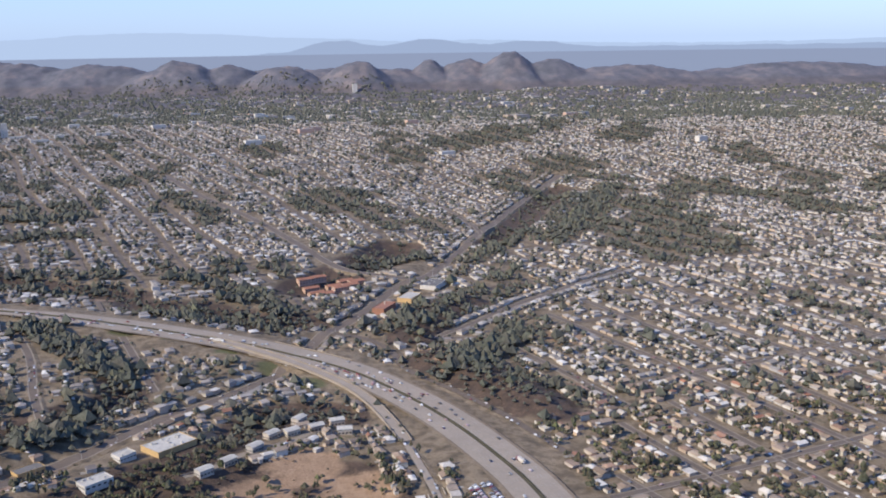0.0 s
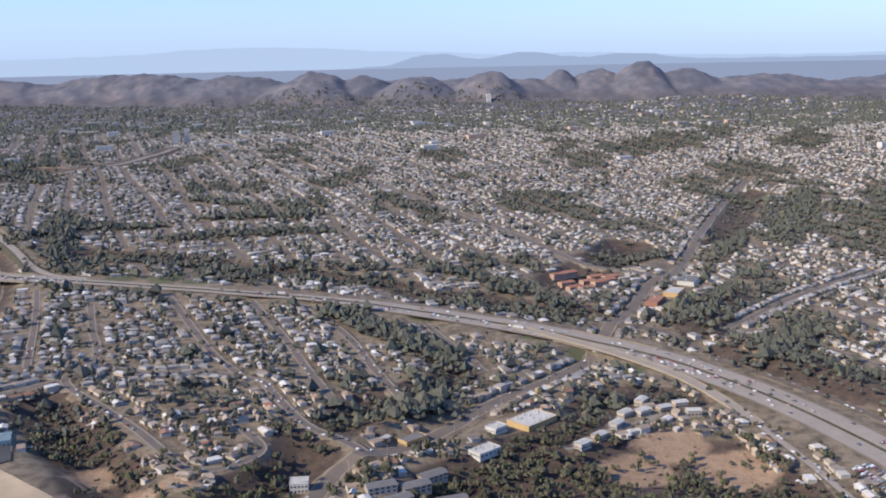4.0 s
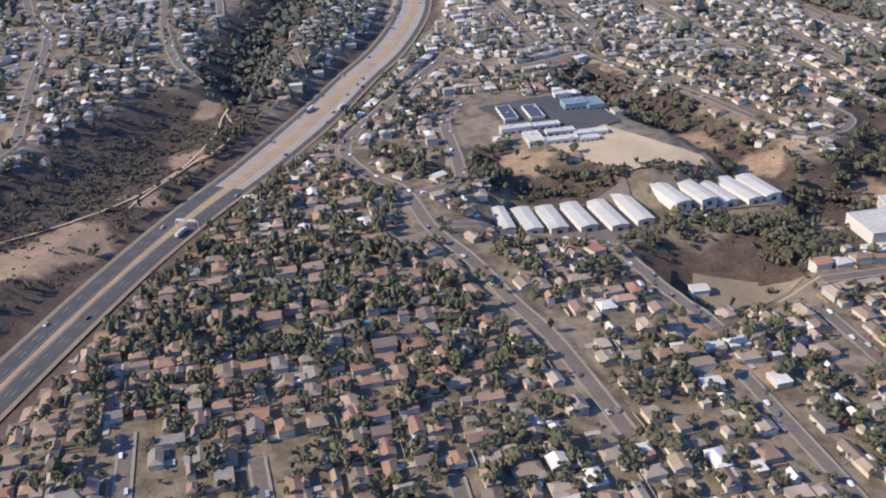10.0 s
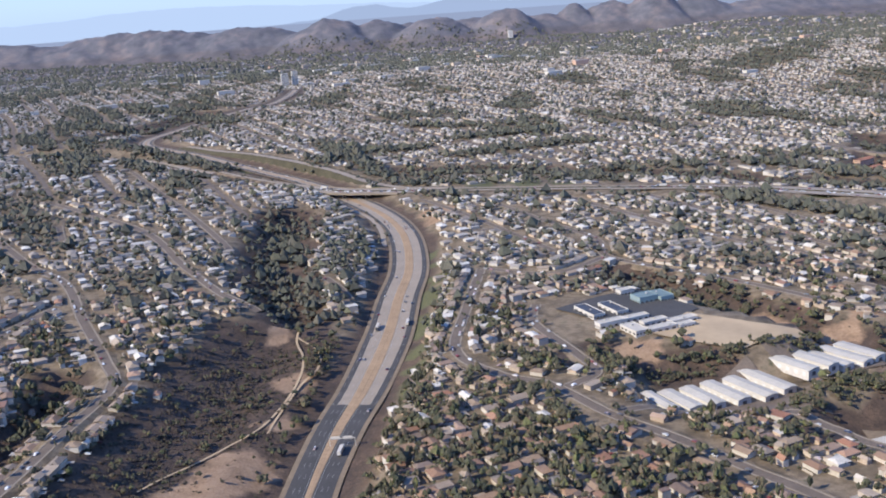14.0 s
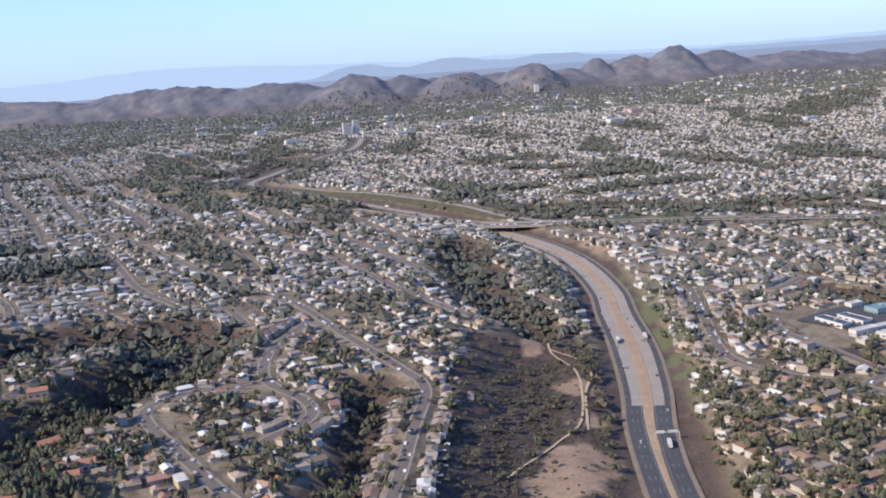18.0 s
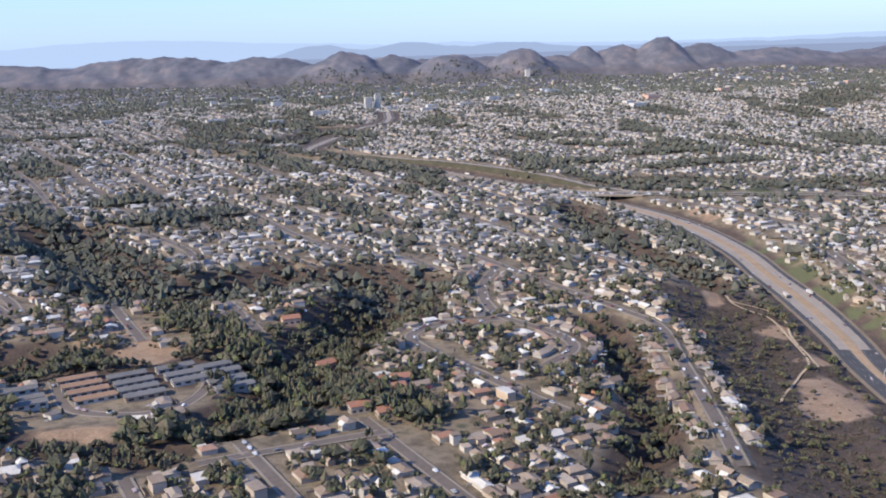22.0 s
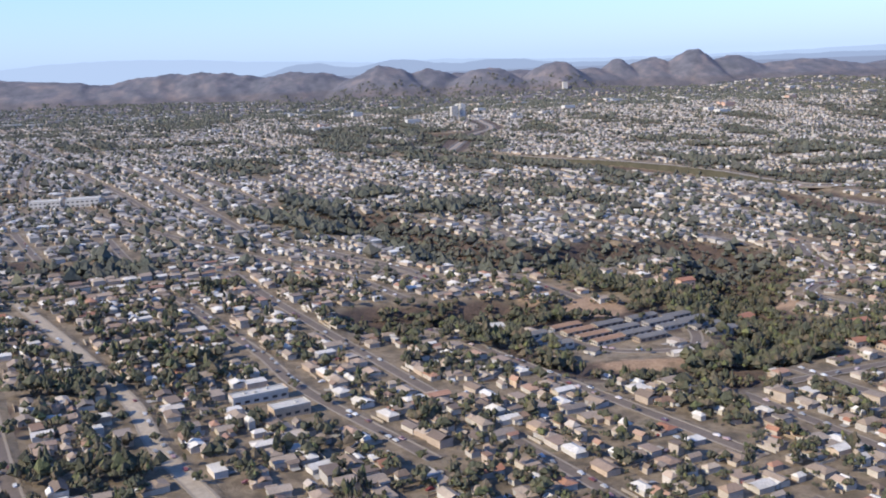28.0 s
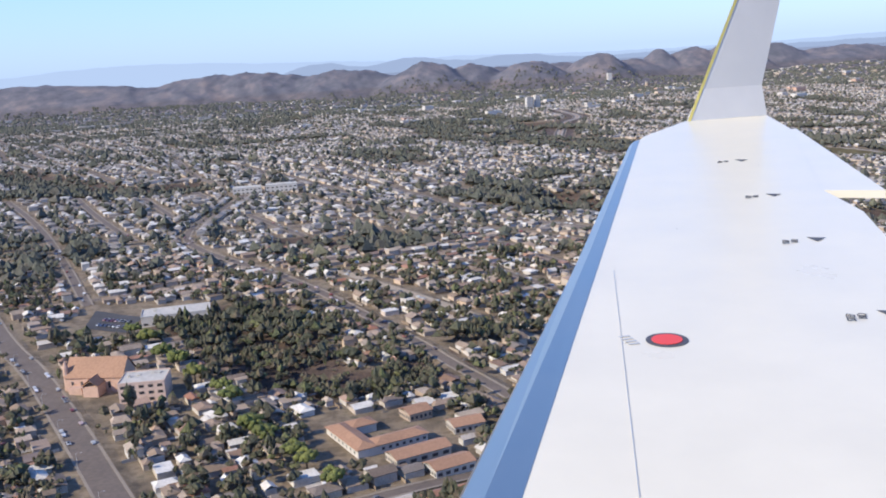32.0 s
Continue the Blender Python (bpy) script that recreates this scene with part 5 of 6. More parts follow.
def distant_traffic():
    """Dense rows of cars on the wide freeway and along the lot below its ramp."""
    r = np.random.default_rng(23)
    prof = [(-2.2, 0.3), (-2.2, 0.85), (-1.1, 0.95), (-0.5, 1.45), (1.1, 1.45), (1.8, 0.95), (2.2, 0.85), (2.2, 0.3)]
    n = len(prof)
    tv = np.array([(x, -0.9, z) for x, z in prof] + [(x, 0.9, z) for x, z in prof])
    tf = [(i, (i + 1) % n, (i + 1) % n + n) for i in range(n)] + [(i, (i + 1) % n + n, i + n) for i in range(n)] + [(0, i, i + 1) for i in range(1, n - 1)] + [(n, n + i + 1, n + i) for i in range(1, n - 1)]
    spots = []
    for i in range(60, len(CROSSWAY) - 25):
        t = CROSSWAY[i + 1] - CROSSWAY[i - 1]
        t = t / np.hypot(*t)
        busy = 0.5 + 0.5 * math.sin(i * 0.06) * math.sin(i * 0.017 + 1)
        for sgn in (-1, 1):
            for k in range(max(1, int((CROSSWAY_HALF[i] - 4) / 3.7))):
                if r.random() < (0.3 if sgn > 0 else 0.1) * busy:
                    o = sgn * (3.4 + 3.7 * k)
                    q = CROSSWAY[i] + t * r.uniform(-2, 2)
                    spots.append((q[0] + t[1] * o, q[1] - t[0] * o, CROSSWAY_Z[i] + 0.45, math.atan2(t[1], t[0]) + (math.pi if sgn > 0 else 0)))
    for i in range(len(CROSSWAY) - 62, len(CROSSWAY) - 22):
        t = CROSSWAY[i + 1] - CROSSWAY[i - 1]
        t = t / np.hypot(*t)
        for o in (34, 39, 46, 51):
            for q in (-1.5, 1.5):
                if r.random() < 0.7:
                    x, y = CROSSWAY[i, 0] + t[1] * o + t[0] * q, CROSSWAY[i, 1] - t[0] * o + t[1] * q
                    spots.append((x, y, float(height(x, y)) + 0.5, math.atan2(t[1], t[0]) + 1.57))
    s = np.array(spots)
    v, f = stamp(tv, tf, s[:, :3], s[:, 3], np.tile((1.0, 1.0, 1.15), (len(s), 1)))
    tagged(new("distant_traffic", mesh_of("distant_traffic", v, f, [M["car_far"]])), "mostly white cars crowding a distant freeway", "car", kind="stuff")


distant_traffic()


# ---- roadside lamps and a sign gantry ----
def lamp_posts():
    first = None
    for name, step in (("arterial", 7), ("avenue", 8), ("valley_road", 12)):
        w, line = STREETS[name]
        z = top_of(line, w / 2 + 2)
        for i in range(4, len(line) - 4, step):
            t = line[i + 1] - line[i - 1]
            a = math.atan2(t[1], t[0]) + math.pi / 2
            m = at(line[i, 0] - math.cos(a) * (w / 2 + 1), line[i, 1] - math.sin(a) * (w / 2 + 1), z[i] + 0.3, math.degrees(a))
            if first is None:
                first = thing("street_lamp", m, "tall grey street lamp beside the road", "street lamp", "street lamps along the wide roads")
                part("pole", Geo().prism(0, 0, -0.5, 0.12, 9.5, 8, 0.07), M["metal_roof"], first)
                part("arm", Geo().box(1.2, 0, 8.8, 2.4, 0.08, 0.08), M["metal_roof"], first)
                part("head", Geo().box(2.4, 0, 8.7, 0.8, 0.3, 0.16), M["white_wall"], first)
            else:
                copy_thing(first, m)


lamp_posts()
gantry = thing("sign_gantry", at(-976, 470, float(freeway_level(np.array([(-976.0, 470.0)]))[0])), "freeway sign gantry seen from behind", "gantry")
for s in (-1, 1):
    part("post", Geo().box(9 * s, 0, -1, 0.4, 0.4, 8), M["metal_roof"], gantry)
part("beam", Geo().box(0, 0, 6.6, 18.4, 0.35, 0.5), M["metal_roof"], gantry)
for x in (-5, 4):
    part("sign_panel", Geo().box(x, 0.3, 5.9, 6.5, 0.12, 2.4), M["white_wall"], gantry, "pale back of a road sign")

# ---- houses ----
HOUSES = []
SPOTS = collections.defaultdict(list)


def clear(x, y, r):
    i, j = int(x // 20), int(y // 20)
    return all((x - a) ** 2 + (y - b) ** 2 > (r + c) ** 2 for di in (-1, 0, 1) for dj in (-1, 0, 1) for a, b, c in SPOTS[i + di, j + dj])


GROVES = []


def grove(x, y, d):
    """Wooded patches that the houses leave free, away from the near streets."""
    if d < 950:
        return False
    n = noise.noise(Vector((x / 190, y / 330, 3.7))) + 0.5 * noise.noise(Vector((x / 70, y / 110, 9.1)))
    if n > (0.36 if x < -150 else 0.26):
        GROVES.append((x, y))
        return True
    return False


def in_town(x, y):
    """The stretch of town that is built up with houses and gardens, widening to the north."""
    return -2190 - 0.47 * y < x < 90 + 0.47 * y


def settle(x, y, r):
    SPOTS[int(x // 20), int(y // 20)].append((x, y, r))


def line_houses(width, line, spacing, brink=0.45):
    s = np.r_[0, np.cumsum(np.hypot(*np.diff(line, axis=0).T))]
    for sgn in (-1, 1):
        at = rng.uniform(4, 12)
        while at < s[-1] - 4:
            x, y = np.interp(at, s, line[:, 0]), np.interp(at, s, line[:, 1])
            x2, y2 = np.interp(at + 2, s, line[:, 0]), np.interp(at + 2, s, line[:, 1])
            ang = math.atan2(y2 - y, x2 - x)
            d = y * 0.977 - x * 0.215
            for row, setback in ((0, width / 2 + 11 + rng.uniform(-1, 2)), (1, width / 2 + 29 + rng.uniform(-2, 2))):
                if row and rng.random() < 0.35:
                    continue
                px, py = x - math.sin(ang) * setback * sgn, y + math.cos(ang) * setback * sgn
                d = py * 0.977 - px * 0.215
                if d < 290 or not (-4250 < px < 2550 and -200 < py < 3950):
                    continue
                if taken(px, py, 1) or taken(px + 5, py + 4, 1) or taken(px - 5, py - 4, 1) or sample(WILD, px, py) > brink or not clear(px, py, (5.3 if d < 1150 else 6.5) - 2.0 * row):
                    continue
                if brink < 0.8 and grove(px, py, d):
                    continue
                settle(px, py, (5.3 if d < 1150 else 6.5) - 2.0 * row)
                HOUSES.append((px, py, ang + (math.pi if sgn > 0 else 0), d, row))
            at += spacing * rng.uniform(0.9, 1.15) * (0.8 if d < 1150 else 1.0)


for w, line in STREETS.values():
    line_houses(w, line, 15.5, 0.85)
for k, (w, line) in enumerate(GRID):
    line_houses(w, line, 15.5 if k < n_main else 17)


def infill(step, zone):
    """Lots behind the street fronts, aligned with the grid."""
    base = math.atan2(EAST[1], EAST[0])
    c = np.array((-1000.0, 1500.0))
    for i in range(-230, 231):
        for j in range(-205, 206):
            p = c + EAST * (i * step + rng.uniform(-3, 3)) + NORTH * (j * step + rng.uniform(-3, 3))
            x, y = float(p[0]), float(p[1])
            d = y * 0.977 - x * 0.215
            if zone and (x > -1840 or d > 1000) and not (-960 < x < -690 and y < 440):
                continue
            if d < 290 or not (-4200 < x < 2500 and -280 < y < 3950) or rng.random() < (0.08 if d < 1150 else 0.2):
                continue
            if taken(x, y, 1) or taken(x + 5, y + 4, 1) or taken(x - 5, y - 4, 1) or sample(WILD, x, y) > 0.35 or not clear(x, y, (6.6 if x > -1000 else 4.0) if zone else 5.2 if d < 1150 else 5.6):
                continue
            if grove(x, y, d):
                continue
            settle(x, y, (6.6 if x > -1000 else 4.0) if zone else 5.2 if d < 1150 else 5.6)
            HOUSES.append((x, y, base + rng.choice((0, math.pi / 2, math.pi, -math.pi / 2)), d, 0 if rng.random() < 0.8 else 1))


infill(14.5, False)
infill(9.5, True)
HOUSES = [h for h in HOUSES if in_town(h[0], h[1])]
HOUSES.sort(key=lambda h: h[3])


# ---- houses as things ----
def house_kinds():
    """Eight plans of bungalow, each with walls, roofs, door, garage door, windows, chimney."""
    kinds = []
    for k in range(8):
        r = random.Random(k)
        w, d, h = r.uniform(9.8, 12), r.uniform(7.5, 9), r.choice((2.9, 3.1, 3.1, 5.4))
        e = thing("house", Matrix(), "", "house")
        body, roof = Geo(), Geo()
        body.box(0, 0, -2.5, w, d, h + 2.5)
        style = k % 4
        if style == 3:
            roof.box(0, 0, h, w + 0.5, d + 0.5, 0.3)
            for s in (-1, 1):
                roof.box(0, s * (d / 2 + 0.1), h + 0.3, w + 0.5, 0.25, 0.35)
        elif style == 1:
            roof.hip(0, 0, h, w, d, 1.9)
        else:
            roof.gable(0, 0, h, w, d, 1.8)
            for s in (-1, 1):
                body.add([(s * w / 2, -d / 2, h), (s * w / 2, d / 2, h), (s * w / 2, 0, h + 1.5)], [(0, 1, 2) if s > 0 else (0, 2, 1)])
        part("wall", body, M["wall"], e)
        part("roof", roof, M["roof"], e)
        # the garage wing towards the street
        gx = (w / 2 - 3) * (1 if k % 2 else -1)
        wing = Geo().box(gx, -d / 2 - 2.6, -2.5, 6, 5.4, 5.1)
        top = Geo()
        if style == 3:
            top.box(gx, -d / 2 - 2.6, 2.6, 6.4, 5.8, 0.3)
        else:
            top.hip(gx, -d / 2 - 2.4, 2.6, 6, 6, 1.4)
        part("garage", wing, M["wall"], e)
        part("garage_roof", top, M["roof"], e)
        part("garage_door", Geo().box(gx, -d / 2 - 5.32, 0.0, 4.6, 0.12, 2.2), M["garage_paint"], e, "pale panelled garage door")
        part("door", Geo().box(-gx * 0.4, -d / 2 - 0.04, 0.1, 1.0, 0.12, 2.05), M["door_paint"], e, "dark front door")
        for x, y, ww, dd in ((-gx * 0.9, -d / 2, 1.8, 0.12), (-w / 4, d / 2, 1.6, 0.12), (-w / 2, 0, 0.12, 1.5)):
            part("window", Geo().box(x, y, 1.0 if h < 4 else 3.3, ww, dd, 1.2), M["glass"], e, "dark glazed window")
        part("driveway", Geo().box(gx, -d / 2 - 8.6, -0.6, 5, 6.4, 0.75), M["pavement"], e, "pale concrete driveway")
        if k % 2 == 0:
            part("chimney", Geo().box(w * 0.2, 1.2, h, 0.9, 0.8, 2.6), M["tile"], e, "brick chimney")
        kinds.append(e)
    return kinds


KINDS = house_kinds()
HOUSE_LABELS = ("single-storey stucco bungalow with a shingled gable roof", "stucco bungalow under a hipped shingle roof", "gabled suburban house with an attached garage", "flat-roofed stucco bungalow with low parapets")
hero = [h for h in HOUSES if h[4] == 0 and -2350 < h[0] < 60 and not (h[0] > -480 and h[3] < 640)][:200]
chosen = set(hero)
rest = [h for h in HOUSES if h not in chosen]
used = set()
for k, (x, y, a, d, row) in enumerate(hero):
    i = rng.choice((0, 1, 2, 4, 5, 6, 1, 5, 3, 7, 0, 2))
    z = float(height(x, y)) + 0.35
    m = at(x, y, z, math.degrees(a))
    if i not in used:
        used.add(i)
        KINDS[i].matrix_basis = m
        ob = KINDS[i]
    else:
        ob = copy_thing(KINDS[i], m)
    label = HOUSE_LABELS[i % 4]
    if -965 < x < -690 and y < 440:
        label = "stucco house with a tan tiled roof among tall trees"
        ob.matrix_basis = m @ Matrix.Diagonal((1.4, 1.4, 1.25, 1))
        for o in ob.children:
            if "roof" in o.name:
                o.material_slots[0].link = "OBJECT"
                o.material_slots[0].material = M["roof_tan"]
    tagged(ob, label, "house", "houses along the suburban streets")
for i in range(8):
    if i not in used:
        for o in (*KINDS[i].children_recursive, KINDS[i]):
            bpy.data.objects.remove(o)


def far_houses():
    def template(kind):
        g, n = Geo(), 0
        if kind > 4:
            g.box(0, 0, -0.5, 1, 1, 1.5)
            g.f = g.f[:4]
            if kind == 5:
                g.add([(-0.54, -0.54, 0.98), (0.54, -0.54, 0.98), (0.54, 0.54, 0.98), (-0.54, 0.54, 0.98), (-0.2, 0, 1.6), (0.2, 0, 1.6)], [(0, 1, 5, 4), (2, 3, 4, 5), (1, 2, 5), (3, 0, 4)])
            else:
                g.add([(-0.5, -0.5, 1), (0.5, -0.5, 1), (0.5, 0.5, 1), (-0.5, 0.5, 1)], [(0, 1, 2, 3)])
            tris = [(f[0], f[a], f[a + 1]) for f in g.f for a in range(1, len(f) - 1)]
            return np.array(g.v), np.array(tris), np.array([0] * 8 + [1] * (len(tris) - 8))
        g.box(0, 0, -0.8, 1, 1, 1.8)
        g.f = [f for f in g.f if f[0] != 3 or f[1] != 2]
        walls = len(g.f)
        if kind == 0:
            g.hip(0, 0, 1.0, 1, 1, 0.6, 0.05, 0.06)
        elif kind == 1:
            g.gable(0, 0, 1.0, 1, 1, 0.6, 0.05, 0.06)
        elif kind == 2:
            g.box(0, 0, 1.0, 1.04, 1.04, 0.12)
        else:
            (g.hip if kind == 3 else g.gable)(0, 0, 1.0, 1, 1, 0.55, 0.05, 0.06)
        if kind > 2:
            n = len(g.f)
            g.box(0.26, -0.62, -0.8, 0.42, 0.5, 1.7)
            wing = len(g.f)
            g.hip(0.26, -0.6, 0.9, 0.42, 0.56, 0.4, 0.05, 0.06)
        tris, slots = [], []
        for i, f in enumerate(g.f):
            for a in range(1, len(f) - 1):
                tris.append((f[0], f[a], f[a + 1]))
                slots.append(0 if i < walls or (kind > 2 and n <= i < wing) else 1)
        return np.array(g.v), np.array(tris), np.array(slots)
    vs, fs, ss, n = [], [], [], 0
    arr = np.array([h for h in rest])
    r = np.random.default_rng(3)
    kind = r.choice(3, len(arr), p=(0.42, 0.38, 0.2))
    kind = np.where((arr[:, 3] < 950) & (kind < 2) & (arr[:, 4] == 0) & (r.random(len(arr)) < 0.75), kind + 3, kind)
    kind = np.where(arr[:, 3] > 1050, np.where(kind == 2, 6, 5), kind)
    for k in range(7):
        sel = arr[kind == k]
        tv, tf, ts = template(k)
        m = len(sel)
        small = 1 - 0.42 * sel[:, 4]
        near = np.where(sel[:, 3] < 1150, 0.84, 1.0)
        sc = np.c_[r.uniform(10.5, 16, m) * small * near, r.uniform(7.5, 11, m) * small * near, np.where(r.random(m) < 0.1, 5.2, 2.8)]
        if k not in (2, 6):
            sc[:, 2] = np.where(sc[:, 2] > 4, 4.0, 2.6)
        pos = np.c_[sel[:, 0], sel[:, 1], height(sel[:, 0], sel[:, 1]) + 0.4]
        v, f = stamp(tv, tf, pos, sel[:, 2] + r.normal(0, 0.04, m), sc)
        # roofs beyond distance 1000 get the haze-cooled palette
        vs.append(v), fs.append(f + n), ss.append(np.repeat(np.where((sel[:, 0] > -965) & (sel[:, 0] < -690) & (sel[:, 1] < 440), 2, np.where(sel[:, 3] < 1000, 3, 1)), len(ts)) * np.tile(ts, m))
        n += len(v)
    tagged(new("houses", mesh_of("houses", np.vstack(vs), np.vstack(fs), [M["wall_far"], M["roof_hazed"], M["roof_tan_far"], M["roof_near"]], np.concatenate(ss))), "pale and brown suburban houses filling the town", "house", kind="stuff")


far_houses()

# ---- trees ----
TREES = []


def scatter_trees():
    r = random.Random(9)
    def lush(x, y):
        """Where gardens are leafy and where they are bare: patches of some fifty metres."""
        return 0.5 + 0.5 * math.sin(x * 0.043 + 2.1 * math.sin(y * 0.021)) * math.sin(y * 0.05 + 1.7 * math.sin(x * 0.017))
    for x, y, a, d, row in HOUSES:
        k = 0.5 + lush(x, y) * (5.6 if d < 800 else 4.2 if d < 1000 else 3.0 if d < 1400 else 1.9)
        if -965 < x < -690 and y < 440:
            k = 2.6 + 1.4 * k / 3.4
        for _ in range(int(k + r.random())):
            px, py = x + r.uniform(-12, 12), y + r.uniform(-12, 12)
            if not taken(px, py, 1) and clear(px, py, -2.4):
                TREES.append((px, py, r.choice((r.uniform(2, 5), r.uniform(3, 6), r.uniform(4, 8), r.uniform(6, 12))), 0))
    for x, y in GROVES:
        for _ in range(2):
            TREES.append((x + r.uniform(-9, 9), y + r.uniform(-9, 9), r.uniform(5, 11), 0))
    for w, line in STREETS.values():
        for x, y in line[::2]:
            if r.random() < 0.4:
                t = r.choice((-1, 1)) * (w / 2 + 3.2)
                a = r.uniform(0, 6.28)
                px, py = x + t * math.cos(a), y + t * math.sin(a)
                if not taken(px, py, 4) and abs(t) > 1 and away(np.array([(px, py)]), line)[0] > w / 2 + 1.6:
                    TREES.append((px, py, r.uniform(3.5, 8), 0))
    for half, depth, line in CANYONS:
        far = line[:, 1].min() > 1450
        length = len(line) * 10.0
        for _ in range(int(length * half * 2.3 / (150 if far else 16 if -1120 < line[0, 0] < -1100 and line[0, 1] < 300 else 21 if line[:, 0].max() < -1300 and line[:, 1].max() < 1000 else 34))):
            x, y = line[r.randrange(len(line))]
            px, py = x + r.gauss(0, half * 0.62), y + r.gauss(0, half * 0.62)
            if taken(px, py, 1) or sample(WILD, px, py) < 0.3 or not clear(px, py, 0):
                continue
            if sample(DIRT, px, py) > 0.3 and r.random() < 0.88:
                continue
            if -1190 < px < -1010 and py < 690:
                if r.random() < 0.9:
                    TREES.append((px, py, r.uniform(1.0, 3.2), 1))
                else:
                    TREES.append((px, py, r.uniform(3, 6), 0))
            else:
                TREES.append((px, py, r.uniform(3.5, 10), 0) if r.random() < 0.5 else (px, py, r.uniform(1.5, 3.5), 1))
    for half, a, b in WOODS:
        far = a[1] > 1300
        for _ in range(int((math.dist(a, b) + half) * half * 2 / (64 if far else 27))):
            q = r.uniform(-0.05, 1.05)
            px, py = a[0] + (b[0] - a[0]) * q + r.gauss(0, half * 0.5), a[1] + (b[1] - a[1]) * q + r.gauss(0, half * 0.5)
            if clear(px, py, 0.5):
                TREES.append((px, py, r.uniform(5, 12), 0))
    # scrub on the bank below the playing field
    for _ in range(260):
        q = r.random()
        px, py = (-750 + 150 * q, 556 + 54 * q)
        px, py = px + r.gauss(0, 5), py + r.gauss(0, 6)
        TREES.append((px, py, r.uniform(2.5, 6), 0) if r.random() < 0.55 else (px, py, r.uniform(1.2, 2.6), 1))
    # scrub on the slope south of the sheds
    for _ in range(300):
        q = r.random()
        px, py = -665 + 140 * q + r.gauss(0, 9), 478 + 84 * q + r.gauss(0, 11)
        if clear(px, py, 0) and away(np.array([(px, py)]), STREETS["yard_road"][1])[0] > 7:
            TREES.append((px, py, r.uniform(3, 6.5), 0) if r.random() < 0.6 else (px, py, r.uniform(1.2, 2.8), 1))
    # rows of trees beside the freeway and groves
    for (ax, ay), (bx, by), n, s in (((-1045, 760), (-1040, 1050), 130, 7), ((-372, 560), (-330, 740), 220, 7), ((-640, 485), (-520, 560), 220, 5), ((-1000, 1302), (-720, 1250), 150, 9), ((-720, 1250), (-470, 1200), 120, 8), ((-1000, 1385), (-860, 1362), 60, 8), ((-1014, 388), (-1008, 571), 90, 6), ((-1014, 570), (-1018, 691), 50, 6), ((-1012, 713), (-1018, 1015), 90, 7), ((-937, 333), (-931, 523), 90, 7), ((-925, 540), (-918, 640), 40, 5), ((-925, 290), (-700, 320), 60, 9), ((-920, 400), (-800, 420), 55, 8), ((-900, 350), (-740, 370), 55, 8), ((-660, 455), (-536, 575), 230, 6), ((-559, 497), (-493, 607), 80, 6), ((-790, 560), (-665, 575), 220, 6), ((-659, 493), (-534, 537), 130, 5), ((-740, 440), (-669, 483), 50, 5), ((-1479, 320), (-1399, 551), 330, 6), ((-1330, 416), (-1399, 323), 130, 6), ((-1920, 261), (-1873, 191), 60, 7), ((-649, 597), (-544, 611), 60, 5), ((-790, 520), (-760, 580), 40, 6), ((-468, 563), (-405, 718), 80, 8), ((-2106, 233), (-2072, 122), 60, 6), ((-1060, 1400), (-700, 1390), 120, 7), ((-300, 1260), (-420, 1330), 70, 8), ((-618, 636), (-700, 570), 50, 5)):
        for _ in range(n):
            t = r.random()
            px, py = ax + (bx - ax) * t + r.gauss(0, 9), ay + (by - ay) * t + r.gauss(0, 9)
            if not taken(px, py, 1):
                TREES.append((px, py, s * r.uniform(0.6, 1.4), 0))


scatter_trees()
TREES = [t for t in TREES if in_town(t[0], t[1]) and (t[2] > 4.0 or t[1] * 0.977 - t[0] * 0.215 < 1400)]
TREES.sort(key=lambda t: t[1] * 0.977 - t[0] * 0.215)


def clumps(seed, n, round=1):
    """A crown of leafy clumps round a trunk of height 1: uneven, with gaps. Few clumps are larger ones."""
    r = random.Random(seed)
    bm = bmesh.new()
    for k in range(n):
        a, e, q = r.uniform(0, 6.28), r.uniform(-0.35, 1.0), r.uniform(0.45, 1.0) if n > 1 else 0
        c = Vector((math.cos(a) * 0.36 * q * math.cos(e), math.sin(a) * 0.36 * q * math.cos(e), 0.6 + 0.26 * q * math.sin(e)))
        s = r.uniform(0.7, 1.25) * (0.115 if n > 30 else 0.42 / n ** 0.42)
        if round:
            got = bmesh.ops.create_icosphere(bm, subdivisions=1, radius=s, matrix=Matrix.Translation(c))["verts"]
        else:
            got = [bm.verts.new(c + Vector(p) * s) for p in ((1, 0, 0), (-1, 0, 0), (0, 1, 0), (0, -1, 0), (0, 0, 1), (0, 0, -0.8))]
            for f in ((0, 2, 4), (2, 1, 4), (1, 3, 4), (3, 0, 4), (2, 0, 5), (1, 2, 5), (3, 1, 5), (0, 3, 5)):
                bm.faces.new([got[m] for m in f])
        for v in got:
            v.co += Vector((r.uniform(-1, 1), r.uniform(-1, 1), r.uniform(-1, 1))) * s * 0.3
    return bm


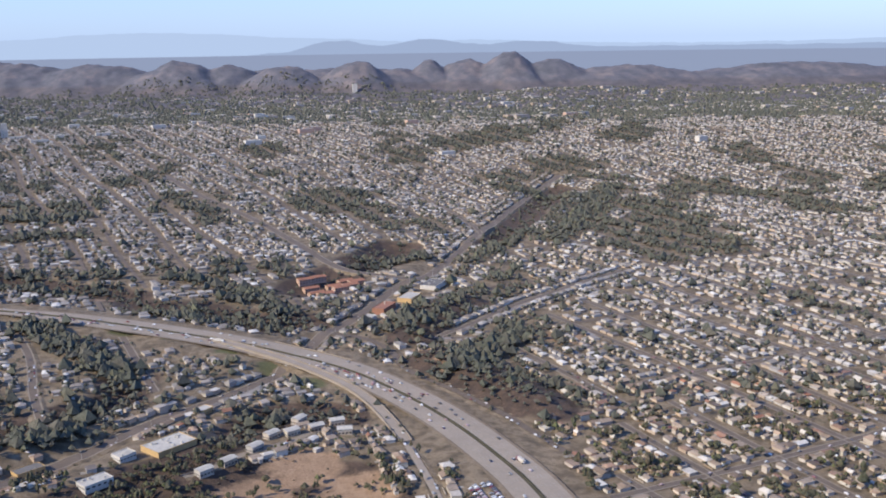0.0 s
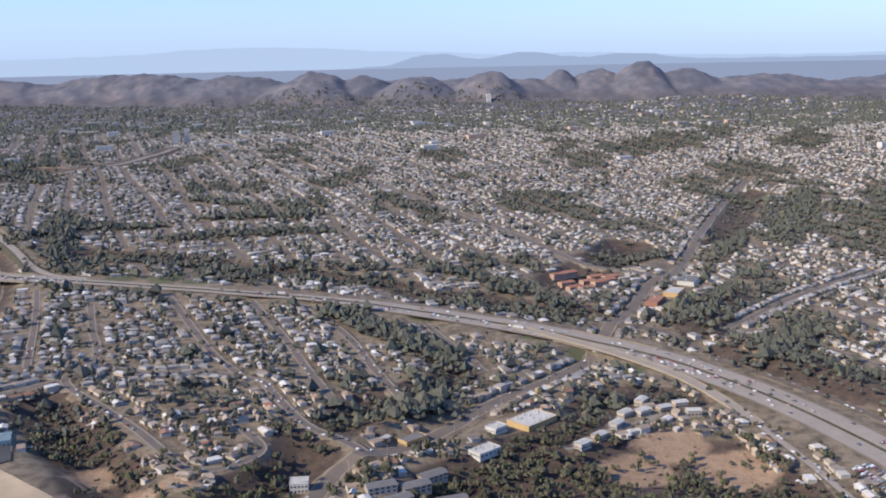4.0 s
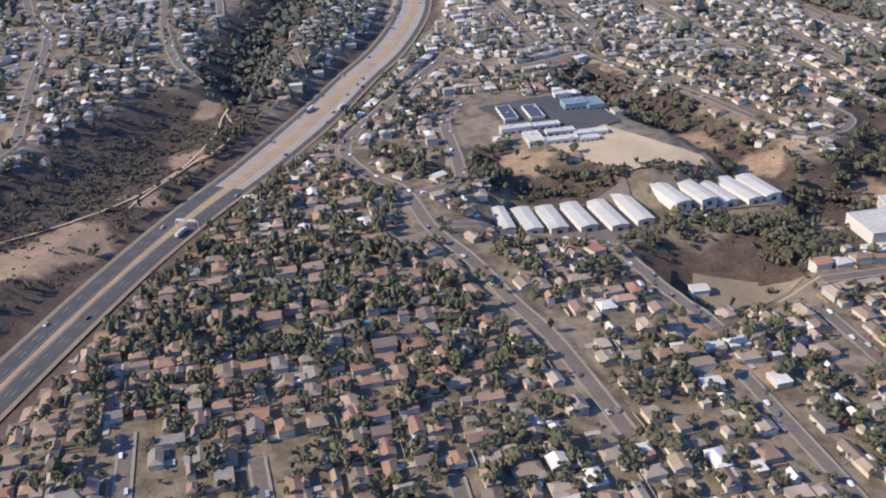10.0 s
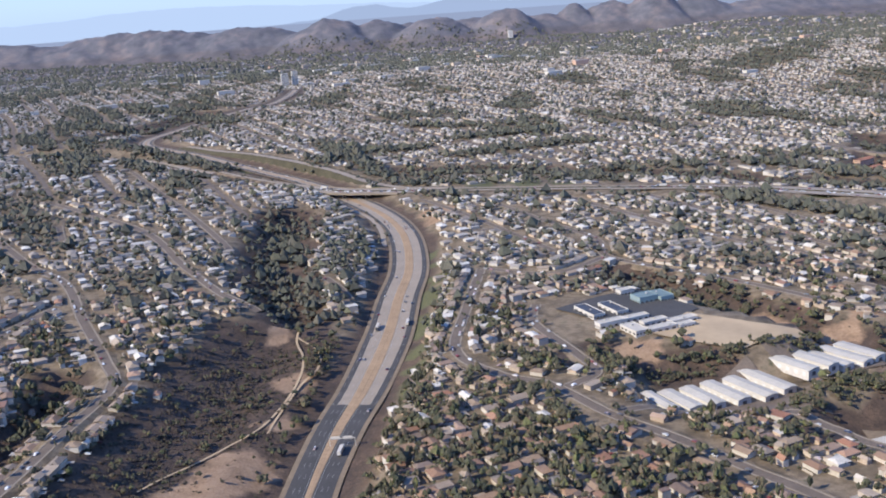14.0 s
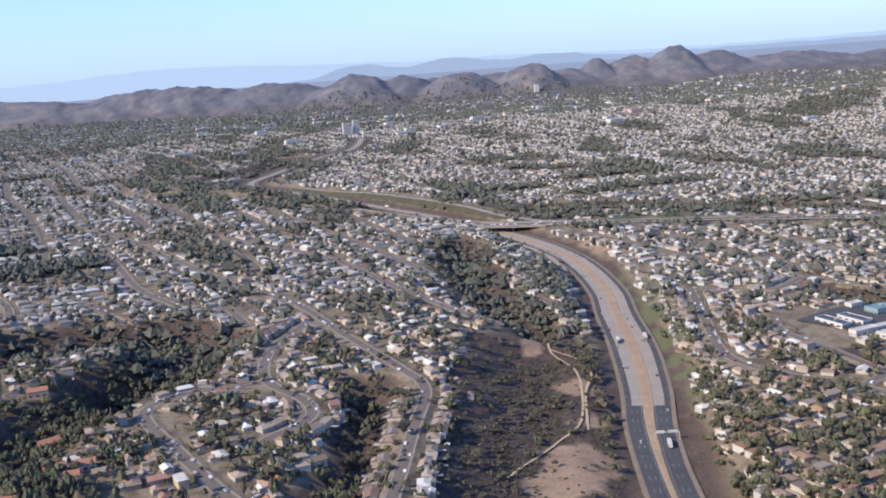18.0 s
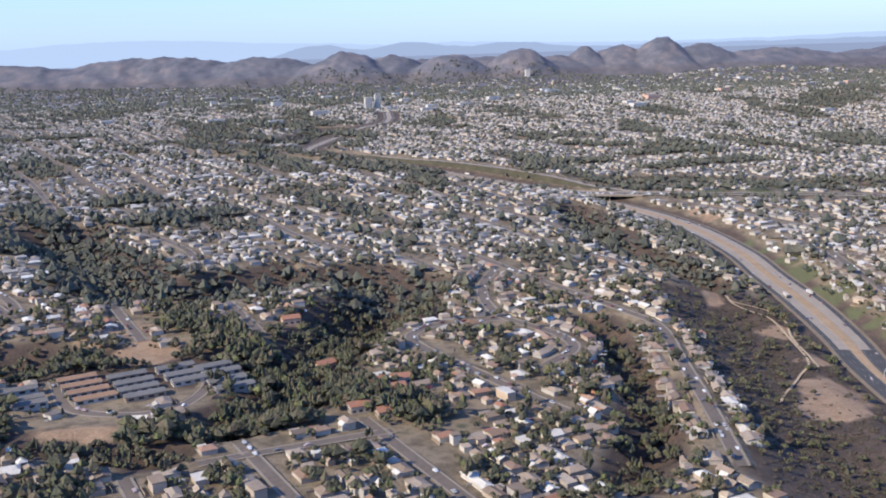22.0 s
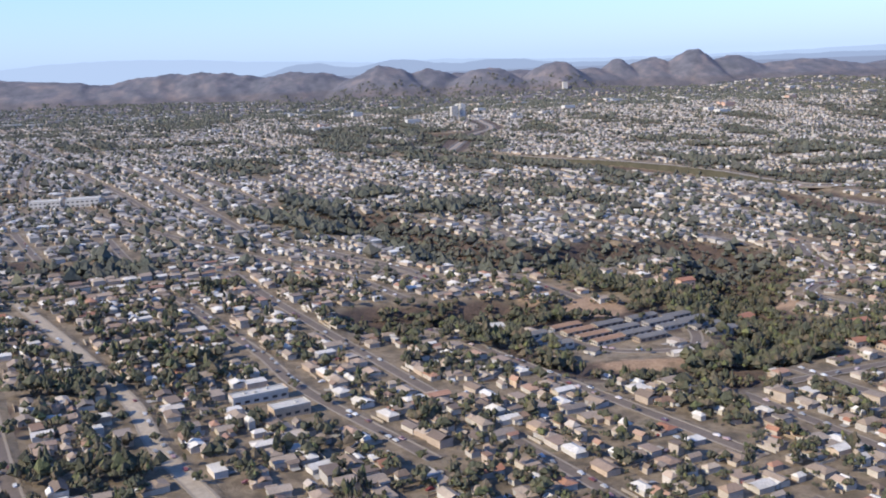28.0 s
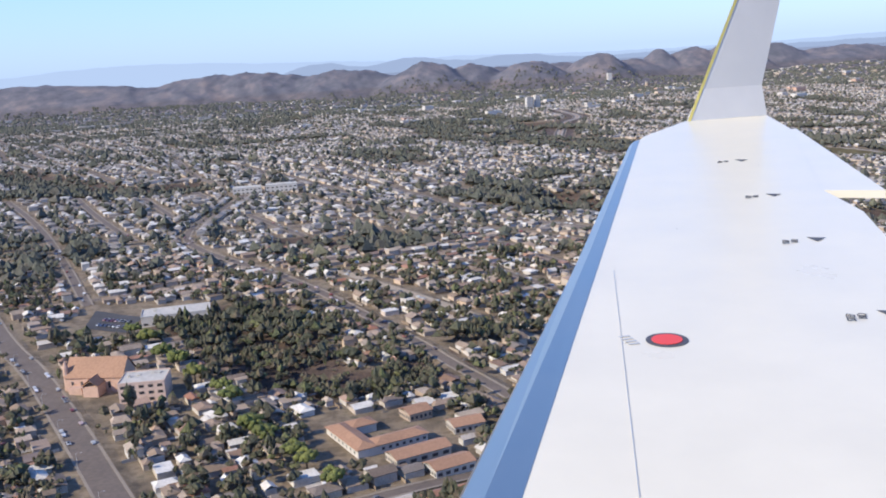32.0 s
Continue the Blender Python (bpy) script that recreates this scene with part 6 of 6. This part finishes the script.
def tree_kinds():
    kinds = []
    for k in range(6):
        e = thing("tree", Matrix(), "", "tree")
        bm = clumps(k, 44)
        me = bpy.data.meshes.new("crown")
        bmesh.ops.scale(bm, vec=(K, K, K), verts=bm.verts)
        bm.to_mesh(me)
        bm.free()
        me.shade_smooth()
        if k == 5:
            for v in me.vertices:
                v.co.x *= 0.42
                v.co.y *= 0.42
                v.co.z = v.co.z * 1.25 - 0.3 * K
        me.materials.append(M["leaf"])
        r = random.Random(k)
        g = Geo().prism(0, 0, -0.15, 0.035, 0.65, 7, 0.02)
        for _ in range(4):
            a = r.uniform(0, 6.28)
            x, y = 0.2 * math.cos(a), 0.2 * math.sin(a)
            g.add([(0.012, 0, 0.34), (-0.006, 0.01, 0.34), (-0.006, -0.01, 0.34), (x, y, 0.66)], [(0, 1, 3), (1, 2, 3), (2, 0, 3)])
        part("trunk", g, M["bark"], e)
        part("crown", me, M["leaf"], e)
        kinds.append(e)
    return kinds


def plant_trees():
    kinds, rows = tree_kinds(), random.Random(61)
    r = random.Random(5)
    near = [t for t in TREES if t[3] == 0 and t[2] > 3.5][:300]
    mine = set(near)
    first = set()
    for x, y, s, _ in near:
        i = r.randrange(6)
        h = s * r.uniform(1.1, 1.5)
        m = at(x, y, float(height(x, y)), r.uniform(0, 360))
        if i not in first:
            first.add(i)
            ob = kinds[i]
        else:
            ob = copy_thing(kinds[i], m)
        ob.matrix_basis = m @ Matrix.Diagonal((h, h, h, 1))
        tagged(ob, "slender dark cypress tree" if i == 5 else "broad dark-green leafy tree in a yard", "tree", "garden and canyon trees")
    r = np.random.default_rng(8)
    for name, kind, mat, label in (("trees", 0, "leaf_hazed", "dark-green leafy trees of gardens and canyons"), ("shrubs", 1, "brush", "dry olive-brown chaparral shrubs")):
        arr = np.array([t for t in TREES if t[3] == kind and t not in mine])
        vs, fs, ss, n = [], [], [], 0
        pick = r.integers(0, 5, len(arr))
        dist = arr[:, 1] * 0.977 - arr[:, 0] * 0.215
        for k in range(5):
            for far in (0, 1, 2):
                sel = arr[(pick == k) & ((dist > 480).astype(int) + (dist > 900) == far)]
                bm = clumps(40 + k, (12, 5, 1)[far] if kind == 0 else (3, 2, 1)[far], 0)
                bmesh.ops.triangulate(bm, faces=bm.faces)
                tv = np.array([v.co[:] for v in bm.verts])
                bm.verts.index_update()
                tf = np.array([[v.index for v in f.verts] for f in bm.faces])
                bm.free()
                if kind:
                    tv = tv * (1.3, 1.3, 0.8) - (0, 0, 0.3)
                m = len(sel)
                if not m:
                    continue
                h = sel[:, 2] * r.uniform(1.0, 1.45, m)
                pos = np.c_[sel[:, 0], sel[:, 1], height(sel[:, 0], sel[:, 1]) - 0.12 * h]
                tall = np.where((r.random(m) < 0.16) & (kind == 0) & (far < 2), 0.55, 1.0)
                v, f = stamp(tv, tf, pos, r.uniform(0, 6.28, m), np.c_[h * r.uniform(0.9, 1.3, m) * tall, h * r.uniform(0.9, 1.3, m) * tall, h / np.sqrt(tall)])
                # far trees keep the haze-paled leaf, nearer ones get leaf_near
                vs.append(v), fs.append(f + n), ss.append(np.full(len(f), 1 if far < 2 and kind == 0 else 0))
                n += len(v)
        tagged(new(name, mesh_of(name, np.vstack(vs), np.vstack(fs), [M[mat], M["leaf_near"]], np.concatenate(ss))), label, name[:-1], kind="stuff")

    # a row of yellow-green trees beside the old avenue
    for x, y in [(-2152, 234), (-2136, 212), (-2118, 178), (-2103, 159), (-2087, 131), (-2066, 104), (-2058, 89), (-2040, 43), (-2031, 31), (-2014, 9), (-2007, -2), (-1993, -24)]:
        ob = copy_thing(kinds[rows.randrange(5)], at(x, y, float(height(x, y)), rows.uniform(0, 360)))
        h = rows.uniform(14.5, 17.5)
        ob.matrix_basis = at(x, y, float(height(x, y)), rows.uniform(0, 360)) @ Matrix.Diagonal((h, h, h * 0.85, 1))
        for o in ob.children:
            if o.name.startswith("crown"):
                o.material_slots[0].link = "OBJECT"
                o.material_slots[0].material = M["leaf_lime"]
        tagged(ob, "round yellow-green street tree beside an old avenue", "tree", "yellow-green trees along the avenue")


plant_trees()


def driveways():
    """Concrete drives from the street to the nearer houses."""
    sel = np.array([h for h in rest if h[3] < 1250 and h[4] == 0])
    r = np.random.default_rng(12)
    sel = sel[r.random(len(sel)) < 0.7]
    n = len(sel)
    quad = np.array([(-0.5, -1, 0), (0.5, -1, 0), (0.5, 0, 0), (-0.5, 0, 0)], float)
    v, f = stamp(quad, np.array([(0, 1, 2, 3)]), np.c_[sel[:, :2], height(sel[:, 0], sel[:, 1]) + 0.5], sel[:, 2], np.c_[r.uniform(2.5, 5, n), r.uniform(8, 12, n), np.ones(n)])
    v = v.reshape(n, 4, 3)
    shift = r.choice((-3.2, 3.2), n)
    v[..., 0] += (np.cos(sel[:, 2]) * shift)[:, None]
    v[..., 1] += (np.sin(sel[:, 2]) * shift)[:, None]
    v = v.reshape(-1, 3)
    v[:, 2] = np.maximum(v[:, 2], height(v[:, 0], v[:, 1]) + 0.35)
    tagged(new("driveways", mesh_of("driveways", v, f, [M["drive"]])), "pale concrete driveways and patios", "driveway", kind="stuff")


def parked_cars():
    """Cars on drives and at kerbs of the side streets, too many to count."""
    r = np.random.default_rng(77)
    prof = [(-2.2, 0.3), (-2.2, 0.85), (-1.1, 0.95), (-0.5, 1.45), (1.1, 1.45), (1.8, 0.95), (2.2, 0.85), (2.2, 0.3)]
    n = len(prof)
    tv = np.array([(x, -0.85, z) for x, z in prof] + [(x, 0.85, z) for x, z in prof])
    tf = [(i, (i + 1) % n, (i + 1) % n + n) for i in range(n)] + [(i, (i + 1) % n + n, i + n) for i in range(n)] + [(0, i, i + 1) for i in range(1, n - 1)] + [(n, n + i + 1, n + i) for i in range(1, n - 1)]
    spots = []
    for x, y, a, d, row in HOUSES:
        if d < 950 and row == 0 and r.random() < 0.4:
            o, q = r.choice((-3.2, 3.2)), r.uniform(6.5, 10)
            spots.append((x + math.cos(a) * o + math.sin(a) * q, y + math.sin(a) * o - math.cos(a) * q, a + math.pi / 2))
    for w, line in list(STREETS.values()) + GRID:
        dd = line[:, 1] * 0.977 - line[:, 0] * 0.215
        if dd.min() > 1150 or w > 15:
            continue
        for i in range(1, len(line) - 1):
            if r.random() < 0.28 and dd[i] < 1150:
                t = line[i + 1] - line[i - 1]
                t = t / np.hypot(*t)
                o = r.choice((-1, 1)) * (w / 2 - 1.1)
                spots.append((line[i, 0] + t[1] * o, line[i, 1] - t[0] * o, math.atan2(t[1], t[0])))
    s = np.array(spots)
    v, f = stamp(tv, tf, np.c_[s[:, :2], height(s[:, 0], s[:, 1]) + 0.55], s[:, 2], np.ones((len(s), 3)))
    tagged(new("parked_cars", mesh_of("parked_cars", v, f, [M["car_far"]])), "small cars parked on drives and side streets", "car", kind="stuff")


def fences():
    """Board fences and garden walls between the nearer lots."""
    r = np.random.default_rng(5)
    sel = np.array([h for h in HOUSES if h[3] < 1000 and h[4] == 0])
    sel = sel[r.random(len(sel)) < 0.75]
    n = len(sel)
    g = Geo().box(0, 0, -0.6, 1, 1, 2.2)
    tf = np.array([(f[0], f[1], f[2]) for f in g.f[:5]] + [(f[0], f[2], f[3]) for f in g.f[:5]])
    side = r.choice((-1, 1), n)
    long = r.random(n) < 0.5
    ox, oy = np.where(long, 0, side * 6.3), np.where(long, 7.5, 2)
    c, s = np.cos(sel[:, 2]), np.sin(sel[:, 2])
    x, y = sel[:, 0] + c * ox - s * oy, sel[:, 1] + s * ox + c * oy
    free = np.array([not taken(a, b, 1) for a, b in zip(x, y)])
    v, f = stamp(np.array(g.v), tf, np.c_[x, y, height(x, y)][free], sel[free, 2], np.c_[np.where(long, 12, 0.25), np.where(long, 0.25, 11), np.ones(n)][free])
    tagged(new("garden_fences", mesh_of("garden_fences", v, f, [M["fence"]])), "weathered board fences and pale garden walls", "fence", kind="stuff")


M["fence"] = varied("fence_boards", [(0, (0.3, 0.21, 0.13)), (0.4, (0.42, 0.34, 0.25)), (0.7, (0.62, 0.56, 0.46)), (1, (0.2, 0.14, 0.1))], island=True)
parked_cars()
fences()
M["drive"] = varied("drive_concrete", [(0, (0.3, 0.27, 0.23)), (0.5, (0.48, 0.45, 0.4)), (1, (0.38, 0.34, 0.28))], island=True)
driveways()


# ---- the airliner's wing, where it stands at the end of the flight ----
def airliner_wing():
    t, x, y, z, *_ = ROWS[-1]
    eye = (pose(0, 0, EYE, TILT, LEAN, TURN) @ Vector((METRES * x, METRES * y, METRES * z)))
    aft, out = Vector((0.977, 0.215, 0)), Vector((-0.215, 0.977, 0))
    m = Matrix((aft, out, Vector((0, 0, 1)))).transposed().to_4x4()
    e = thing("airliner_wing", Matrix.Translation(eye) @ m, "white airliner wing with polished leading edge and upright winglet", "wing")

    def on(a, o, up=0.0):
        return (a, o, -1.3 + 0.055 * o + up)

    def piece(name, verts, faces, mat, parent=e, label=""):
        me = bpy.data.meshes.new(name)
        me.from_pydata([tuple(v) for v in verts], [], faces)
        me.materials.append(M[mat])
        me.update()
        return part(name, me, M[mat], parent, label)

    def slab(name, outline, thick, mat, up=0.0, parent=e, label=""):
        n = len(outline)
        v = [on(a, o, up) for a, o in outline] + [on(a, o, up - thick) for a, o in outline]
        return piece(name, v, [tuple(range(n)), tuple(range(2 * n - 1, n - 1, -1))] + [(i, i + n, (i + 1) % n + n, (i + 1) % n) for i in range(n)], mat, parent, label)

    skin = slab("skin", [(0.16, 1.25), (0.71, 2.4), (1.86, 4.66), (3.72, 8.32), (3.84, 8.49), (4.63, 9.26), (5.5, 9.2), (5.15, 8.22), (3.77, 5.65), (3.6, 5.0), (3.33, 4.43), (2.4, 2.4), (1.9, 1.25)], 0.16, "wing_paint")
    # rounded metal nose, in steps from the skin to its front and under
    inner, outer = [(0.16, 1.25), (0.71, 2.4), (1.86, 4.66), (3.72, 8.32)], [(-0.08, 1.3), (0.51, 2.47), (1.65, 4.58), (3.59, 8.29)]
    v, steps = [], 7
    for (ia, io), (oa, oo) in zip(inner, outer):
        for k in range(steps):
            q = math.pi * k / (steps - 1)
            f = math.sin(q)
            v.append(on(ia + (oa - ia) * f, io + (oo - io) * f, -0.08 + 0.08 * math.cos(q) + 0.001))
    piece("leading_edge", v, [(i * steps + k, (i + 1) * steps + k, (i + 1) * steps + k + 1, i * steps + k + 1) for i in range(3) for k in range(steps - 1)], "wing_metal", e, "polished metal leading edge")
    slab("aileron", [(3.77, 5.65), (5.15, 8.22), (5.2, 8.2), (4.1, 5.47)], 0.05, "wing_paint", -0.004, e, "white aileron at the trailing edge")
    # winglet
    base = -1.3 + 0.055 * 9.23
    w = [(4.66, 9.24, base), (5.5, 9.2, base), (5.5, 9.34, base), (4.7, 9.36, base), (4.86, 9.36, base + 0.3), (5.52, 9.33, base + 0.3), (5.52, 9.42, base + 0.3), (4.9, 9.44, base + 0.3), (5.62, 9.55, base + 1.75), (6.0, 9.53, base + 1.75), (6.0, 9.58, base + 1.75), (5.64, 9.6, base + 1.75)]
    winglet = piece("winglet", w, [(a + 4 * s, b + 4 * s, b + 4 + 4 * s, a + 4 + 4 * s) for s in (0, 1) for a, b in ((0, 1), (1, 2), (2, 3), (3, 0))] + [(8, 9, 10, 11)], "winglet_paint", e, "pale grey upright winglet")
    piece("stripe", [(4.64, 9.23, base), (4.68, 9.235, base), (4.875, 9.35, base + 0.3), (4.84, 9.345, base + 0.3), (5.64, 9.54, base + 1.75), (5.6, 9.535, base + 1.75)], [(0, 1, 2, 3), (3, 2, 4, 5)], "wing_yellow", winglet, "yellow stripe along the winglet's edge")
    # red filler mark with its dark ring
    for name, r, mat, up in (("mark_ring", 0.08, "mark_dark", 0.003), ("mark", 0.058, "mark_red", 0.006)):
        slab(name, [(1.61 + r * math.cos(i * 0.2618), 3.4 + r * 1.0 * math.sin(i * 0.2618)) for i in range(24)], 0.002, mat, up, e, "dark ring" if r > 0.07 else "red round fuelling mark")
    slab("seam", [(1.0, 2.3), (1.003, 2.3), (1.813, 4.39), (1.81, 4.39)], 0.001, "mark_grey", 0.002)
    for k in range(4):
        slab("small_print", [(1.455, 3.46 + 0.03 * k - 0.06), (1.5, 3.46 + 0.03 * k - 0.06), (1.5, 3.472 + 0.03 * k - 0.06), (1.455, 3.472 + 0.03 * k - 0.06)], 0.001, "mark_grey", 0.003, e, "unreadable grey print")
    for a, o in ((2.91, 4.54), (2.47, 3.37), (3.33, 5.64), (3.82, 6.9)):
        slab("arrow", [(a + 0.06, o - 0.05), (a + 0.14, o), (a + 0.06, o + 0.05)], 0.001, "mark_dark", 0.003, e, "small black arrow")
        for k, word in enumerate(("NO", "STEP")):
            text = bpy.data.curves.new("warning", "FONT")
            text.body, text.size, text.align_x, text.extrude = word, 0.05, "CENTER", 0.001
            text.materials.append(M["mark_dark"])
            ob = new("warning", text)
            ob.parent = e
            ob.matrix_basis = pose(*on(a - 0.02 - 0.05 * k, o, 0.003), 0, 0, 60)


def lacquer(name, colour, rough, metal=0.0):
    """Smooth paint or polished metal with faint smudges."""
    m, N, p = surface(name, rough, metal)
    dust = N.noise(place(N), 1.7, 4.0)
    N.tree.links.new(N.ramp(dust, (0.3, tuple(v * 0.94 for v in colour)), (0.7, colour)), p.inputs["Base Color"])
    N.tree.links.new(N.math("MULTIPLY_ADD", dust, 0.12, rough - 0.06), p.inputs["Roughness"])
    M[name] = m


for name, colour, rough, metal in (("wing_paint", (0.765, 0.7, 0.54), 0.3, 0), ("wing_metal", (0.8, 0.7, 0.56), 0.34, 1.0), ("winglet_paint", (0.5, 0.49, 0.47), 0.4, 0), ("wing_yellow", (0.75, 0.62, 0.15), 0.4, 0), ("mark_red", (0.75, 0.07, 0.05), 0.5, 0), ("mark_dark", (0.08, 0.08, 0.085), 0.6, 0), ("mark_grey", (0.5, 0.5, 0.5), 0.6, 0)):
    lacquer(name, colour, rough, metal)
airliner_wing()
